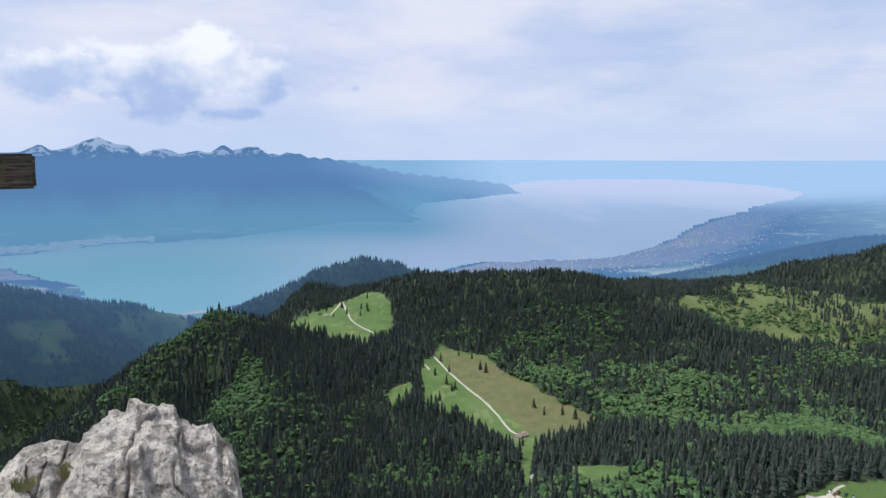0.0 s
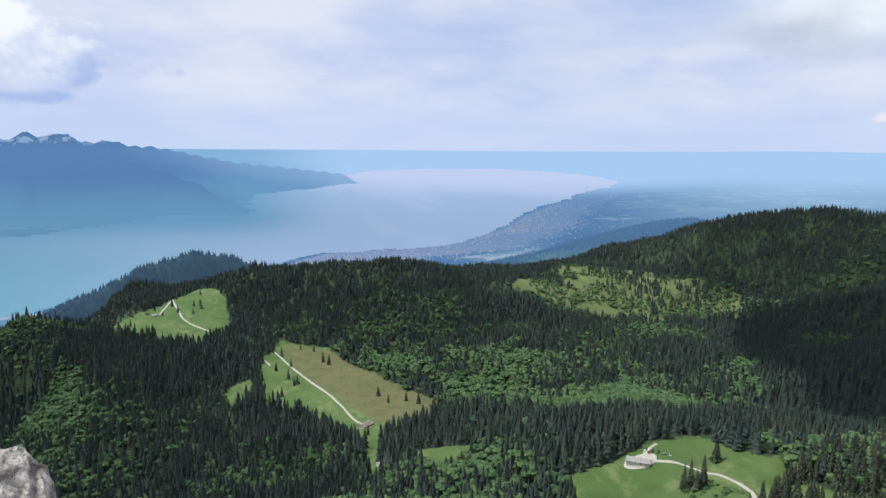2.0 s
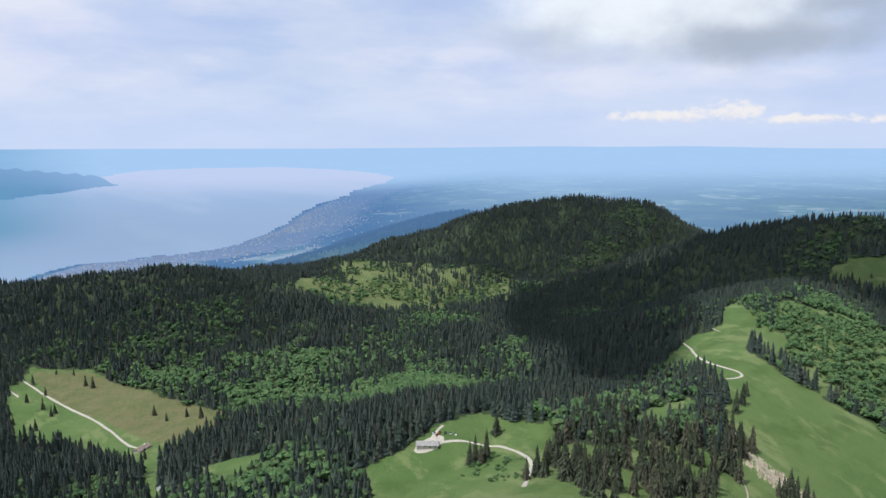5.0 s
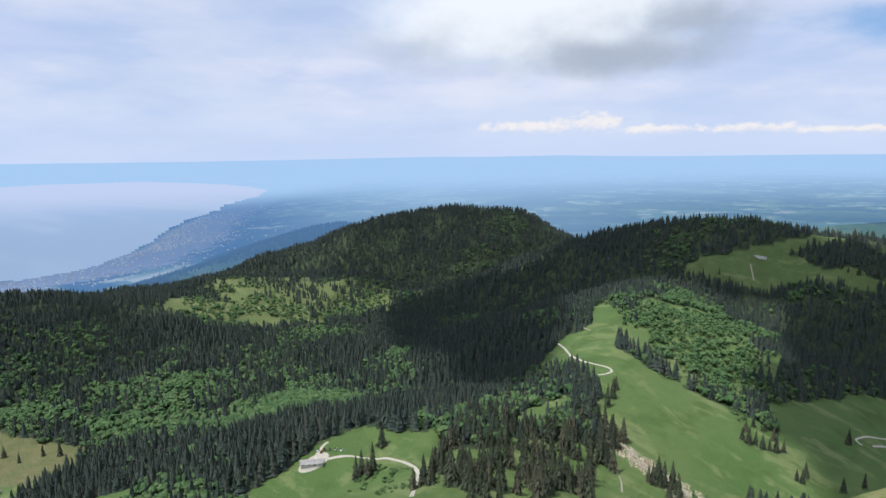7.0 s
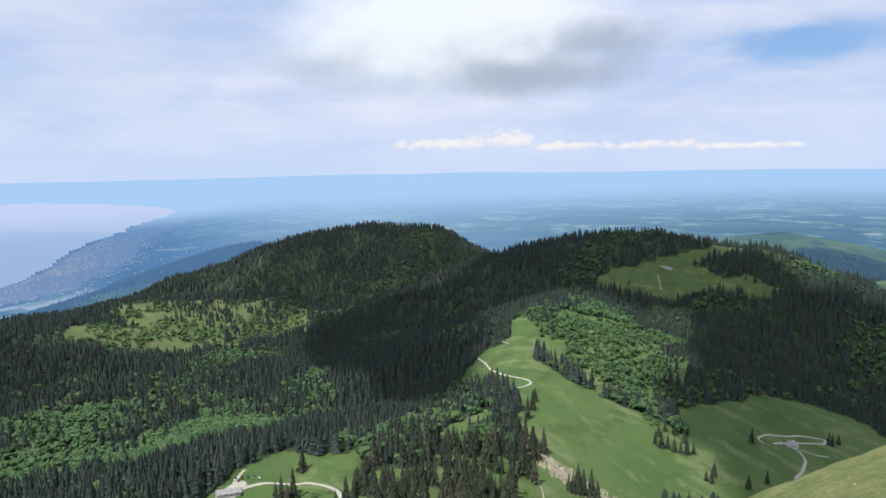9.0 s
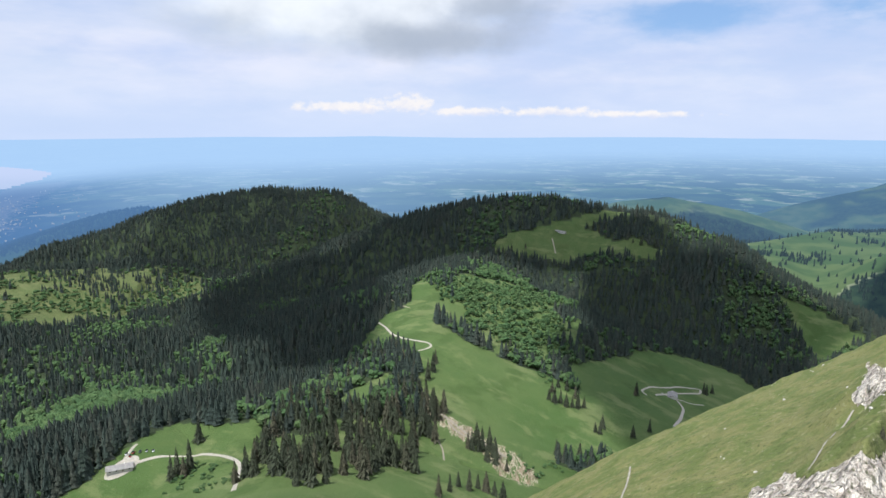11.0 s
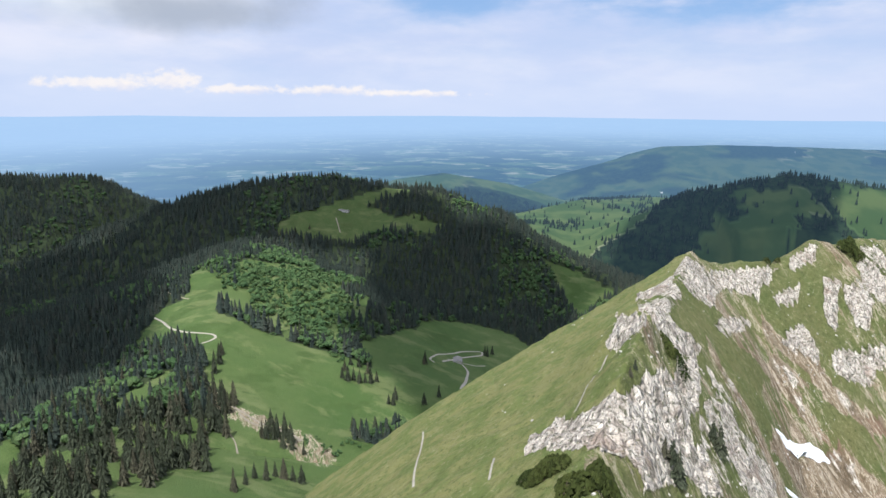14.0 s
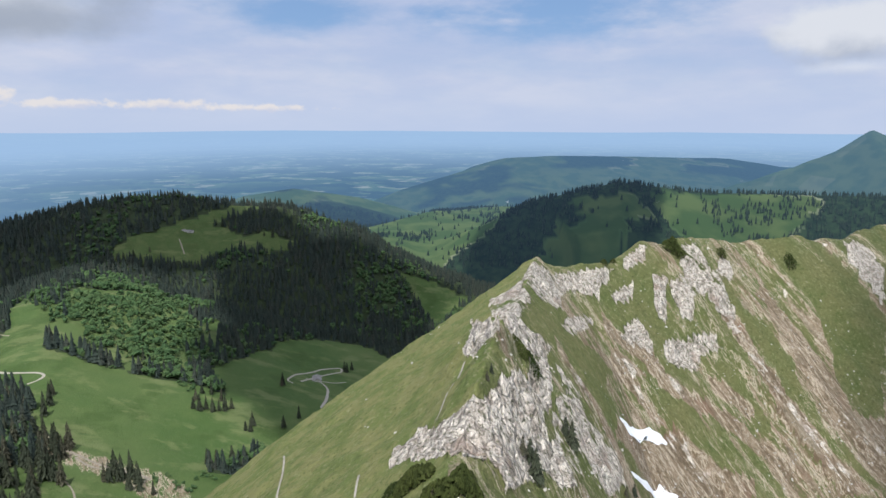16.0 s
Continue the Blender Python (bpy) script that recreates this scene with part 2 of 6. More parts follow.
def inside(x, y, ring):
    """Which points lie in a closed outline."""
    odd = np.zeros(np.shape(x), bool)
    for (x0, y0), (x1, y1) in zip(ring, ring[1:] + ring[:1]):
        cross = ((y0 > y) != (y1 > y)) & (x < (x1 - x0) * (y - y0) / (y1 - y0 + 1e-12) + x0)
        odd ^= cross
    return odd


def shore_distance(x, y):
    line = [(a, b, 0.0) for a, b in LAKE_SHORE + LAKE_SHORE[:1]]
    return along(x, y, line)[0]


def crag_rise(x, y):
    """The rocky arete that runs on from the summit: a grassy roof on one side, a scree face on the other."""
    crest_y = -0.19 * (x - 110) * smooth(90, 130, x)
    roof = -58.0 - 0.0907 * (x - 110) - 0.653 * (y - 3.8)
    beyond = (x - 259) * 0.76 + (y + 28) * 0.30 - 4.0
    roof = roof - 1.3 * np.maximum(0, beyond + 3) - 0.0015 * np.maximum(0, y - 40) ** 2
    roof_at_crest = -58.0 - 0.0907 * (x - 110) - 0.653 * (crest_y - 3.8)
    face = roof_at_crest - 0.95 * (crest_y - y) - 0.02 * np.maximum(0, crest_y - y - 15) ** 2 - 1.3 * np.maximum(0, beyond + 3)
    knife = np.where(y > crest_y, roof, face)
    rocks = 7.5 * np.exp(-(((x - 150) / 40) ** 2 + ((y + 7) / 11) ** 2))
    knife = knife + rocks * (0.6 + 0.7 * fbm(x, y, 14, 3, 31, True))
    wall = ridge(x, y, [(236, -18, -60.0), (258, -27, -52.5), (264, -36, -56.0), (282, -62, -58.5), (298, -78, -52.0), (312, -101, -52.0), (330, -130, -57.0), (345, -168, -57.0), (356, -195, -60.0),
                        (380, -222, -58.0), (392, -240, -57.0), (430, -300, -58.0)], 1.1, 0.86, 3.0)
    gullies = fbm(0.54 * x - 0.84 * y, (0.84 * x + 0.54 * y) * 0.12, 16, 4, 41, True)
    wall = wall + 2.0 * gullies * smooth(225, 262, x)
    wall = np.where((x > 120) & (y < 40), wall, -900)
    return np.maximum(knife, wall)


def snowy_range(x, y):
    """Limestone peaks over wooded flanks that drop to the lake in spurs and ravines."""
    d, z, side = along(x, y, SNOW_RANGE)
    spurs = fbm(x, y, 3300, 5, 9, True)
    return z - 0.62 * np.minimum(d, 700) - 0.25 * np.maximum(0, d - 700) + (330 * spurs - 60) * smooth(150, 2600, d) + 30 * fbm(x, y, 700, 3, 19, True)


def near_height(x, y):
    """Height of the ground out to the last near hill."""
    r = np.hypot(x, y)
    az = np.degrees(np.arctan2(x, y))
    floor = -383 - 520 * smooth(-11, -24, az) * smooth(1150, 2100, r) - 150 * smooth(-14, -28, az) * smooth(750, 1200, r) - 60 * smooth(1700, 2600, r)
    floor = floor - 200 * smooth(-16, -24, az) * smooth(1700, 2300, r)
    floor = floor - 420 * smooth(0, -8, az) * smooth(1930, 2350, r) - 230 * smooth(84, 91, az) * smooth(1450, 2200, r)
    floor = floor - (1 - 0.75 * smooth(50, 75, az)) * (300 * smooth(2100, 3000, r) + 560 * smooth(2800, 5200, r))
    floor = floor + 10 * fbm(x, y, 330, 4, 3)
    west = 500 * smooth(-14.5, -21, az)
    forms = [floor,
             ridge(x, y, WOODED_KNOLL, 0.66, 0.36, 40),
             ridge(x, y, ALP_MEADOW, 0.5, 0.10, 40) - west,
             ridge(x, y, WOODED_CREST, 0.35, 0.24, 50) - west,
             ridge(x, y, GLADE_CREST, 0.30, 0.16, 50) - west,
             ridge(x, y, BROAD_HILL, 0.5, 0.42, 60),
             ridge(x, y, HUT_HILL, 0.5, 0.53, 50),
             ridge(x, y, PASTURE_SPUR, 0.34, 0.30, 25),
             ridge(x, y, FARM_TERRACE, 0.30, 0.42, 25)]
    near = soft_max(forms, 9.0)
    near = near + 5 * fbm(x, y, 120, 4, 11) * smooth(250, 500, r)
    slope = 0.66 - 0.31 * smooth(-32, -38, az) * smooth(60, 30, r)
    summit = -1.9 - slope * r - 0.25 * np.maximum(0, r - 8) * smooth(70, 110, az) * (az > 0) * (az < 175)
    near = soft_max([near, summit], 6.0) + 0.0
    on = (r < 620) & (az > 40) & (az < 175)
    cx, cy = x[on], y[on]
    near[on] = np.maximum(near[on], crag_rise(cx, cy) + 1.1 * fbm(cx, cy, 9, 4, 21) * smooth(60, 120, r[on]))
    near = np.where(r < 14, -1.75 - (slope * r + 0.15) * smooth(0.8, 5.0, r), near)
    return near


def far_height(x, y, near):
    """Height of the ground behind the near hills, at true distances."""
    r = np.hypot(x, y)
    az = np.degrees(np.arctan2(x, y))
    shore = shore_distance(x, y) * np.where(inside(x, y, LAKE_SHORE), -1.0, 1.0) + 350 * fbm(x, y, 1500, 4, 15)
    far_land = np.minimum(-1270 + 40 * fbm(x, y, 5000, 4, 5), LAKE_LEVEL + 0.075 * shore)
    rough = fbm(x, y, 2600, 5, 7, True)
    hills = [np.where(r > 5200, far_land, -1e4), near - 1500 * smooth(3600, 8000, r),
             ridge(x, y, BLUE_HILL, 0.45, 0.45, 60) + 9 * rough, ridge(x, y, GORGE_SIDE, 0.4, 0.33, 60) + 22 * rough,
             ridge(x, y, SHADY_HILL, 0.4, 0.42, 60) + 10 * rough, ridge(x, y, PASTURE_KNOB, 0.3, 0.25, 80) + 18 * rough,
             np.where((r < 6500) & (az > 74), ridge(x, y, VALLEY_RISE, 0.15, 0.06, 80) + 9 * rough, -3000), ridge(x, y, LOW_HILL, 0.25, 0.22, 100) + 20 * rough, ridge(x, y, LONG_HILL, 0.25, 0.2, 150) + 40 * rough,
             ridge(x, y, ROCKY_HORN, 0.45, 0.5, 40) + 25 * rough,
             snowy_range(x, y),
             ridge(x, y, FAR_RANGE, 0.05, 0.06, 500) + 60 * fbm(x, y, 9000, 3, 8)]
    far = soft_max([np.maximum(h, -3000) for h in hills], 12.0)
    return np.where(r > 6000, np.maximum(far, LAKE_LEVEL), far)


def height(x, y):
    """Height of the ground anywhere."""
    x, y = np.asarray(x, float), np.asarray(y, float)
    r, z = np.hypot(x, y), np.full(np.shape(x), -5000.0)
    close = r < 8000
    z[close] = near_height(x[close], y[close])
    away = r > 2450
    if away.any():
        ax, ay, ar = x[away], y[away], r[away]
        far = far_height(ax, ay, z[away])
        blend = np.where(np.degrees(np.arctan2(ax, ay)) > 86, smooth(2562, 2582, ar), smooth(2450, 2600, ar))
        z[away] = z[away] + (far - z[away]) * blend
    return z




FOLD = 2600.0


def folded(r):
    """Distances past the last near hill are drawn in along the line of sight, so that the horizon lies within five kilometres."""
    return np.where(r < FOLD, 1.0, (FOLD + 2330 * (1 - np.exp(-(np.maximum(r, FOLD) - FOLD) / 9000))) / np.maximum(r, 1e-6))


# ---------- materials ----------
class Mat:
    """A node material with a short way to write its nodes."""

    def __init__(self, name, rough=0.9, spec=0.15):
        self.m = bpy.data.materials.new(name)
        self.m.use_nodes = True
        self.t = self.m.node_tree
        self.b = self.t.nodes["Principled BSDF"]
        self.b.inputs["Roughness"].default_value = rough
        self.b.inputs["Specular IOR Level"].default_value = spec

    def put(self, socket, v):
        if isinstance(v, tuple) and len(v) == 3 and socket.type == "RGBA":
            socket.default_value = (*v, 1)
        elif isinstance(v, (int, float, tuple)):
            socket.default_value = v
        else:
            self.t.links.new(v, socket)

    def node(self, kind, out=0, **kw):
        n = self.t.nodes.new(kind)
        for k, v in kw.items():
            if k.startswith("i_"):
                self.put(n.inputs[k[2:].replace("_", " ")], v)
            else:
                setattr(n, k, v)
        return n.outputs[out]

    def attr(self, name, out="Fac"):
        return self.node("ShaderNodeAttribute", out, attribute_name=name)

    def noise(self, scale, detail=4.0, rough=0.55, vector=None, stretch=None):
        v = vector or self.node("ShaderNodeTexCoord", "Object")
        if stretch:
            v = self.node("ShaderNodeMapping", 0, i_Vector=v, i_Scale=stretch)
        return self.node("ShaderNodeTexNoise", 0, i_Vector=v, i_Scale=scale, i_Detail=detail, i_Roughness=rough)

    def slanted(self, degrees, scale, stretch, detail=4.0, rough=0.6):
        """Noise drawn out along a slope's fall line."""
        v = self.node("ShaderNodeMapping", 0, i_Vector=self.node("ShaderNodeTexCoord", "Object"), i_Rotation=(0.0, 0.0, radians(degrees)))
        return self.noise(scale, detail, rough, v, stretch)

    def steps(self, v, a, b, lo=0.0, hi=1.0):
        return self.node("ShaderNodeMapRange", 0, interpolation_type="SMOOTHSTEP", i_Value=v, i_From_Min=a, i_From_Max=b, i_To_Min=lo, i_To_Max=hi)

    def math(self, op, a, b=0.0):
        n = self.t.nodes.new("ShaderNodeMath")
        n.operation = op
        self.put(n.inputs[0], a)
        self.put(n.inputs[1], b)
        return n.outputs[0]

    def mix(self, fac, a, b):
        n = self.t.nodes.new("ShaderNodeMix")
        n.data_type = "RGBA"
        self.put(n.inputs[0], fac)
        self.put(n.inputs[6], a)
        self.put(n.inputs[7], b)
        return n.outputs[2]

    def bump(self, h, strength, distance):
        self.put(self.b.inputs["Normal"], self.node("ShaderNodeBump", 0, i_Height=h, i_Strength=strength, i_Distance=distance))

    def done(self, color):
        self.put(self.b.inputs["Base Color"], color)
        return self.m


def ground_material():
    k = Mat("alpine_ground")
    big, mid, fine = k.noise(0.006, 5), k.noise(0.05, 5), k.noise(0.9, 4, 0.65)
    grass = k.mix(k.steps(big, 0.35, 0.65), (0.058, 0.102, 0.028), (0.090, 0.128, 0.042))
    grass = k.mix(k.steps(mid, 0.45, 0.72, 0, 0.65), grass, (0.084, 0.122, 0.038))
    grass = k.mix(k.steps(k.noise(0.018, 4, 0.6), 0.52, 0.66, 0, 0.75), grass, (0.046, 0.080, 0.020))
    grass = k.mix(k.steps(fine, 0.50, 0.72, 0, 0.55), grass, (0.060, 0.088, 0.022))
    grass = k.mix(k.steps(k.noise(0.033, 6, 0.66, None, (1, 0.45, 1)), 0.52, 0.63, 0, 0.6), grass, (0.150, 0.170, 0.072))
    speck = k.noise(0.62, 6, 0.82)
    grass = k.mix(k.steps(speck, 0.60, 0.70, 0, 0.8), grass, (0.27, 0.26, 0.15))
    grass = k.mix(k.steps(speck, 0.44, 0.34, 0, 0.75), grass, (0.035, 0.052, 0.014))
    floor = k.mix(k.steps(mid, 0.4, 0.6), (0.030, 0.042, 0.020), (0.042, 0.060, 0.026))
    color = k.mix(k.steps(k.math("ADD", k.attr("meadow"), k.math("MULTIPLY", k.math("SUBTRACT", mid, 0.5), 0.5)), 0.42, 0.58), floor, grass)
    sere = k.mix(k.steps(mid, 0.4, 0.6), (0.080, 0.086, 0.032), (0.112, 0.098, 0.046))
    sere = k.mix(k.steps(speck, 0.55, 0.60, 0, 0.7), sere, (0.25, 0.215, 0.13))
    sere = k.mix(k.steps(speck, 0.47, 0.41, 0, 0.75), sere, (0.055, 0.066, 0.020))
    color = k.mix(k.attr("dry"), color, sere)
    turf = k.mix(k.steps(k.noise(0.11, 5, 0.65), 0.38, 0.62), (0.120, 0.150, 0.044), (0.200, 0.195, 0.076))
    turf = k.mix(k.steps(speck, 0.56, 0.64, 0, 0.7), turf, (0.30, 0.285, 0.17))
    turf = k.mix(k.steps(speck, 0.46, 0.38, 0, 0.7), turf, (0.055, 0.070, 0.020))
    color = k.mix(k.attr("crest"), color, turf)
    fall, ribs = k.slanted(57.0, 0.42, (1.0, 0.20, 0.20), 6, 0.68), k.slanted(61.0, 0.13, (1.0, 0.22, 0.22), 6, 0.66)
    scree = k.mix(k.steps(fall, 0.36, 0.62), (0.135, 0.098, 0.060), (0.245, 0.188, 0.125))
    scree = k.mix(k.steps(ribs, 0.55, 0.66, 0, 0.6), scree, (0.25, 0.215, 0.155))
    scree = k.mix(k.steps(speck, 0.56, 0.60, 0, 0.75), scree, (0.40, 0.35, 0.27))
    scree = k.mix(k.steps(speck, 0.46, 0.41, 0, 0.7), scree, (0.09, 0.075, 0.045))
    scree = k.mix(k.steps(k.noise(0.05, 4), 0.55, 0.7, 0, 0.5), scree, (0.21, 0.125, 0.085))
    spread = k.math("ADD", k.math("MULTIPLY", k.math("SUBTRACT", ribs, 0.5), 1.5), k.math("MULTIPLY", k.math("SUBTRACT", fall, 0.5), 1.1))
    color = k.mix(k.steps(k.math("ADD", k.attr("bare"), k.math("ADD", spread, k.math("MULTIPLY", k.math("SUBTRACT", fine, 0.5), 0.5))), 0.40, 0.66), color, scree)
    thread = k.math("ADD", k.steps(k.math("ABSOLUTE", k.math("SUBTRACT", ribs, 0.5)), 0.017, 0.004), k.steps(k.math("ABSOLUTE", k.math("SUBTRACT", fall, 0.56)), 0.013, 0.003))
    color = k.mix(k.math("MULTIPLY", thread, k.steps(k.attr("bare"), 0.12, 0.5, 0, 0.85)), color, (0.47, 0.40, 0.30))
    stone = k.noise(0.5, 6, 0.62, stretch=(1, 1, 0.35))
    place = k.node("ShaderNodeTexCoord", "Object")
    bent = k.node("ShaderNodeVectorMath", 0, operation="ADD")
    k.put(bent.node.inputs[0], k.node("ShaderNodeMapping", 0, i_Vector=place, i_Scale=(1.0, 1.0, 0.45)))
    k.put(bent.node.inputs[1], k.node("ShaderNodeTexNoise", 1, i_Vector=place, i_Scale=0.7, i_Detail=4.0))
    joints = k.node("ShaderNodeTexVoronoi", "Distance", feature="DISTANCE_TO_EDGE", i_Vector=bent, i_Scale=0.42)
    chips = k.node("ShaderNodeTexVoronoi", "Distance", feature="DISTANCE_TO_EDGE", i_Vector=bent, i_Scale=1.15)
    rock = k.mix(k.steps(stone, 0.36, 0.60), (0.37, 0.315, 0.26), (0.76, 0.685, 0.59))
    rock = k.mix(k.steps(k.noise(1.1, 5, 0.7), 0.55, 0.63, 0, 0.55), rock, (0.13, 0.115, 0.09))
    rock = k.mix(k.steps(k.noise(0.9, 4, 0.6, None, (1.6, 1.6, 0.3)), 0.54, 0.61, 0, 0.75), rock, (0.095, 0.105, 0.045))
    rock = k.mix(k.steps(k.noise(0.08, 3), 0.58, 0.7, 0, 0.5), rock, (0.34, 0.24, 0.185))
    rock = k.mix(k.steps(chips, 0.06, 0.015, 0, 0.22), rock, (0.06, 0.055, 0.04))
    rock = k.mix(k.steps(joints, 0.045, 0.010, 0, 0.42), rock, (0.04, 0.04, 0.03))
    edge = k.math("ADD", k.math("MULTIPLY", k.math("SUBTRACT", k.noise(0.22, 5, 0.6), 0.5), 0.9), k.math("MULTIPLY", k.math("SUBTRACT", fall, 0.5), 0.9))
    color = k.mix(k.steps(k.math("ADD", k.attr("rock"), edge), 0.46, 0.56), color, rock)
    relief = k.math("ADD", k.math("MULTIPLY", k.steps(joints, 0.0, 0.2), 0.7), k.math("MULTIPLY", k.steps(chips, 0.0, 0.25), 0.3))
    relief = k.math("MULTIPLY", relief, k.steps(k.attr("rock"), 0.35, 0.6))
    k.bump(k.math("ADD", k.noise(0.35, 7, 0.7), k.math("ADD", stone, relief)), 0.85, 1.5)
    return k.done(color)


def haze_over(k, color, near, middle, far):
    """Haze painted as emission on what lies behind the near hills: it grows with the true distance."""
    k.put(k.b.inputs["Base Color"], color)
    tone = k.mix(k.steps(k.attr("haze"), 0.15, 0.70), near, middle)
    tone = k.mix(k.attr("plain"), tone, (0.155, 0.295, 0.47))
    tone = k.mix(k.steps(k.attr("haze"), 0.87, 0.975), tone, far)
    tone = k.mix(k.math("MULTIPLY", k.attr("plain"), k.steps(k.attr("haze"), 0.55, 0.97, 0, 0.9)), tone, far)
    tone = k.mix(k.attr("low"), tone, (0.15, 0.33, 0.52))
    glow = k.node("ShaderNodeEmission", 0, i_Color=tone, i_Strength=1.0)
    # farther off, the land's own colour glows in place of sunlight
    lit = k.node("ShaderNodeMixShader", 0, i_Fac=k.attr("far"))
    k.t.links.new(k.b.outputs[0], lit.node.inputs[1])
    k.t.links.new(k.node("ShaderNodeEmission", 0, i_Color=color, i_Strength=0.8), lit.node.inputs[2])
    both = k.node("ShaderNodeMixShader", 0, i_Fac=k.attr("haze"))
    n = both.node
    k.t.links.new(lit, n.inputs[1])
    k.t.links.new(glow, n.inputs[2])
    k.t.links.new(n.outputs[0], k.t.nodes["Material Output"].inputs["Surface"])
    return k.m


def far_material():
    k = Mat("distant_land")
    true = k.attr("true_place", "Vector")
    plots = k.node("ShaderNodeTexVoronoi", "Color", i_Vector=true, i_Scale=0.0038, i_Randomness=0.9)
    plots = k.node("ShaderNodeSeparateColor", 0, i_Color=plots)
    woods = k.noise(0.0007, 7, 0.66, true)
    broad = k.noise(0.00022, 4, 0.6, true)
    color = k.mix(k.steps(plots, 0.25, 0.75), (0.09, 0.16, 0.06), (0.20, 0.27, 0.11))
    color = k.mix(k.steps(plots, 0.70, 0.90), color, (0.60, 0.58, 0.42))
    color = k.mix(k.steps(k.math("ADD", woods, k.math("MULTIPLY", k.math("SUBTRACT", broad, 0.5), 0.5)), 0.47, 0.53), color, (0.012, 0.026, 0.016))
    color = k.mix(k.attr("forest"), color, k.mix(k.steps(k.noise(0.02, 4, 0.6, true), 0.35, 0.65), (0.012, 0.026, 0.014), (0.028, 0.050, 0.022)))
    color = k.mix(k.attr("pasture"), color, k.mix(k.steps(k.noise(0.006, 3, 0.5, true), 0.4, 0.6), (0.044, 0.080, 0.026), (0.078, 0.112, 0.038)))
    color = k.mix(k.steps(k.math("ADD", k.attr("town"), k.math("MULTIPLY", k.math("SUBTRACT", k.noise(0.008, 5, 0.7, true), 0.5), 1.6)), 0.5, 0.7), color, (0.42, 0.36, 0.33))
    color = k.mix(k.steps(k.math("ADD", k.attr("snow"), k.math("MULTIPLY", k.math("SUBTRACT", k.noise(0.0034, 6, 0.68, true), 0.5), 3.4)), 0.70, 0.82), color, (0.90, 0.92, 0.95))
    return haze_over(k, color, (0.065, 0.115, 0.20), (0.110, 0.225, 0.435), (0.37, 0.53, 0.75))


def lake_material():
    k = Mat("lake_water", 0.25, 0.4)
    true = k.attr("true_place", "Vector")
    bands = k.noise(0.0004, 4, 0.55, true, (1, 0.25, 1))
    # pale tones stand in for mirrored sky and haze, painted as emission
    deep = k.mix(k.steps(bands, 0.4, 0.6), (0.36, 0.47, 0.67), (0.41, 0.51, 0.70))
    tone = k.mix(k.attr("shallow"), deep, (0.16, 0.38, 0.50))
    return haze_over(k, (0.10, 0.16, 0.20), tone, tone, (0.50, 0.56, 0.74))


# ---------- meshes from arrays ----------
def array_mesh(name, verts, faces, material, smooth_=True, attributes=()):
    verts, faces = np.asarray(verts, np.float32), np.asarray(faces, np.int32)
    me = bpy.data.meshes.new(name)
    n, size = faces.shape
    me.vertices.add(len(verts))
    me.vertices.foreach_set("co", verts.ravel())
    me.loops.add(n * size)
    me.loops.foreach_set("vertex_index", faces.ravel())
    me.polygons.add(n)
    me.polygons.foreach_set("loop_start", np.arange(0, n * size, size, dtype=np.int32))
    me.polygons.foreach_set("use_smooth", np.full(n, smooth_))
    for key, values in attributes:
        values = np.asarray(values, np.float32)
        a = me.attributes.new(key, "FLOAT_VECTOR" if values.ndim == 2 else "FLOAT", "POINT")
        a.data.foreach_set("vector" if values.ndim == 2 else "value", values.ravel())
    me.materials.append(material)
    me.update(calc_edges=True)
    return new(name, me)


def polar_grid(bearings, rings):
    a, r = np.meshgrid(np.radians(bearings), rings, indexing="ij")
    x, y = r * np.sin(a), r * np.cos(a)
    m, n = a.shape
    i, j = np.meshgrid(np.arange(m), np.arange(n - 1), indexing="ij")
    k = (i + 1) % m
    faces = np.stack([i * n + j, k * n + j, k * n + j + 1, i * n + j + 1], -1).reshape(-1, 4)[:, ::-1]
    return x.ravel(), y.ravel(), faces


# ---------- what grows where ----------
MEADOWS = []
MEADOWS.append([(-353.9, 1490.4), (-257.9, 1654.2), (-195.9, 1795.6), (-127.7, 1602.8), (-105.8, 1393), (-162.2, 1316.7), (-269.5, 1410.4)])
MEADOWS.append([(-130.9, 1846), (-62, 1885.8), (-48.1, 3004.6), (-68.3, 1648.6)])
MEADOWS.append([(-15.3, 1280.2), (69.5, 1227.6), (159.3, 1047.7), (223.6, 932.3), (193.6, 867.3), (107.1, 839.7), (37.1, 927.5), (-29.2, 991.4), (-38.5, 1148.3)])
MEADOWS.append([(-98.8, 1048.3), (-52, 1116.6), (-45.5, 1074.3), (-82.1, 1007.9)])
MEADOWS.append([(86.6, 771), (108.4, 768.2), (92.5, 611.8), (75, 623.3)])
MEADOWS.append([(134.7, 709.9), (195.9, 663.4), (171.3, 595.6), (123.6, 592.1)])
MEADOWS.append([(520.9, 1477.8), (563.3, 1550.9), (739.1, 1670.7), (875.4, 1623.7), (833, 1518.5), (748.1, 1562.1), (560.9, 1449.5)])
MEADOWS.append([(846.5, 1514.2), (929.2, 1555.8), (895.2, 1459.9), (794, 1410.2)])
MEADOWS.append([(935.6, 1457.5), (1012.3, 1506.6), (1047.6, 1453.6), (959.5, 1405.1)])
MEADOWS.append([(976.3, 1380.1), (1081.9, 1424.6), (1042.9, 1327), (924, 1284.3)])
MEADOWS.append([(222.5, 514.6), (272.1, 509), (316.8, 515.3), (363.8, 519.1), (409.1, 450.9), (375.4, 425), (343.5, 406.7), (289.5, 349.3)])
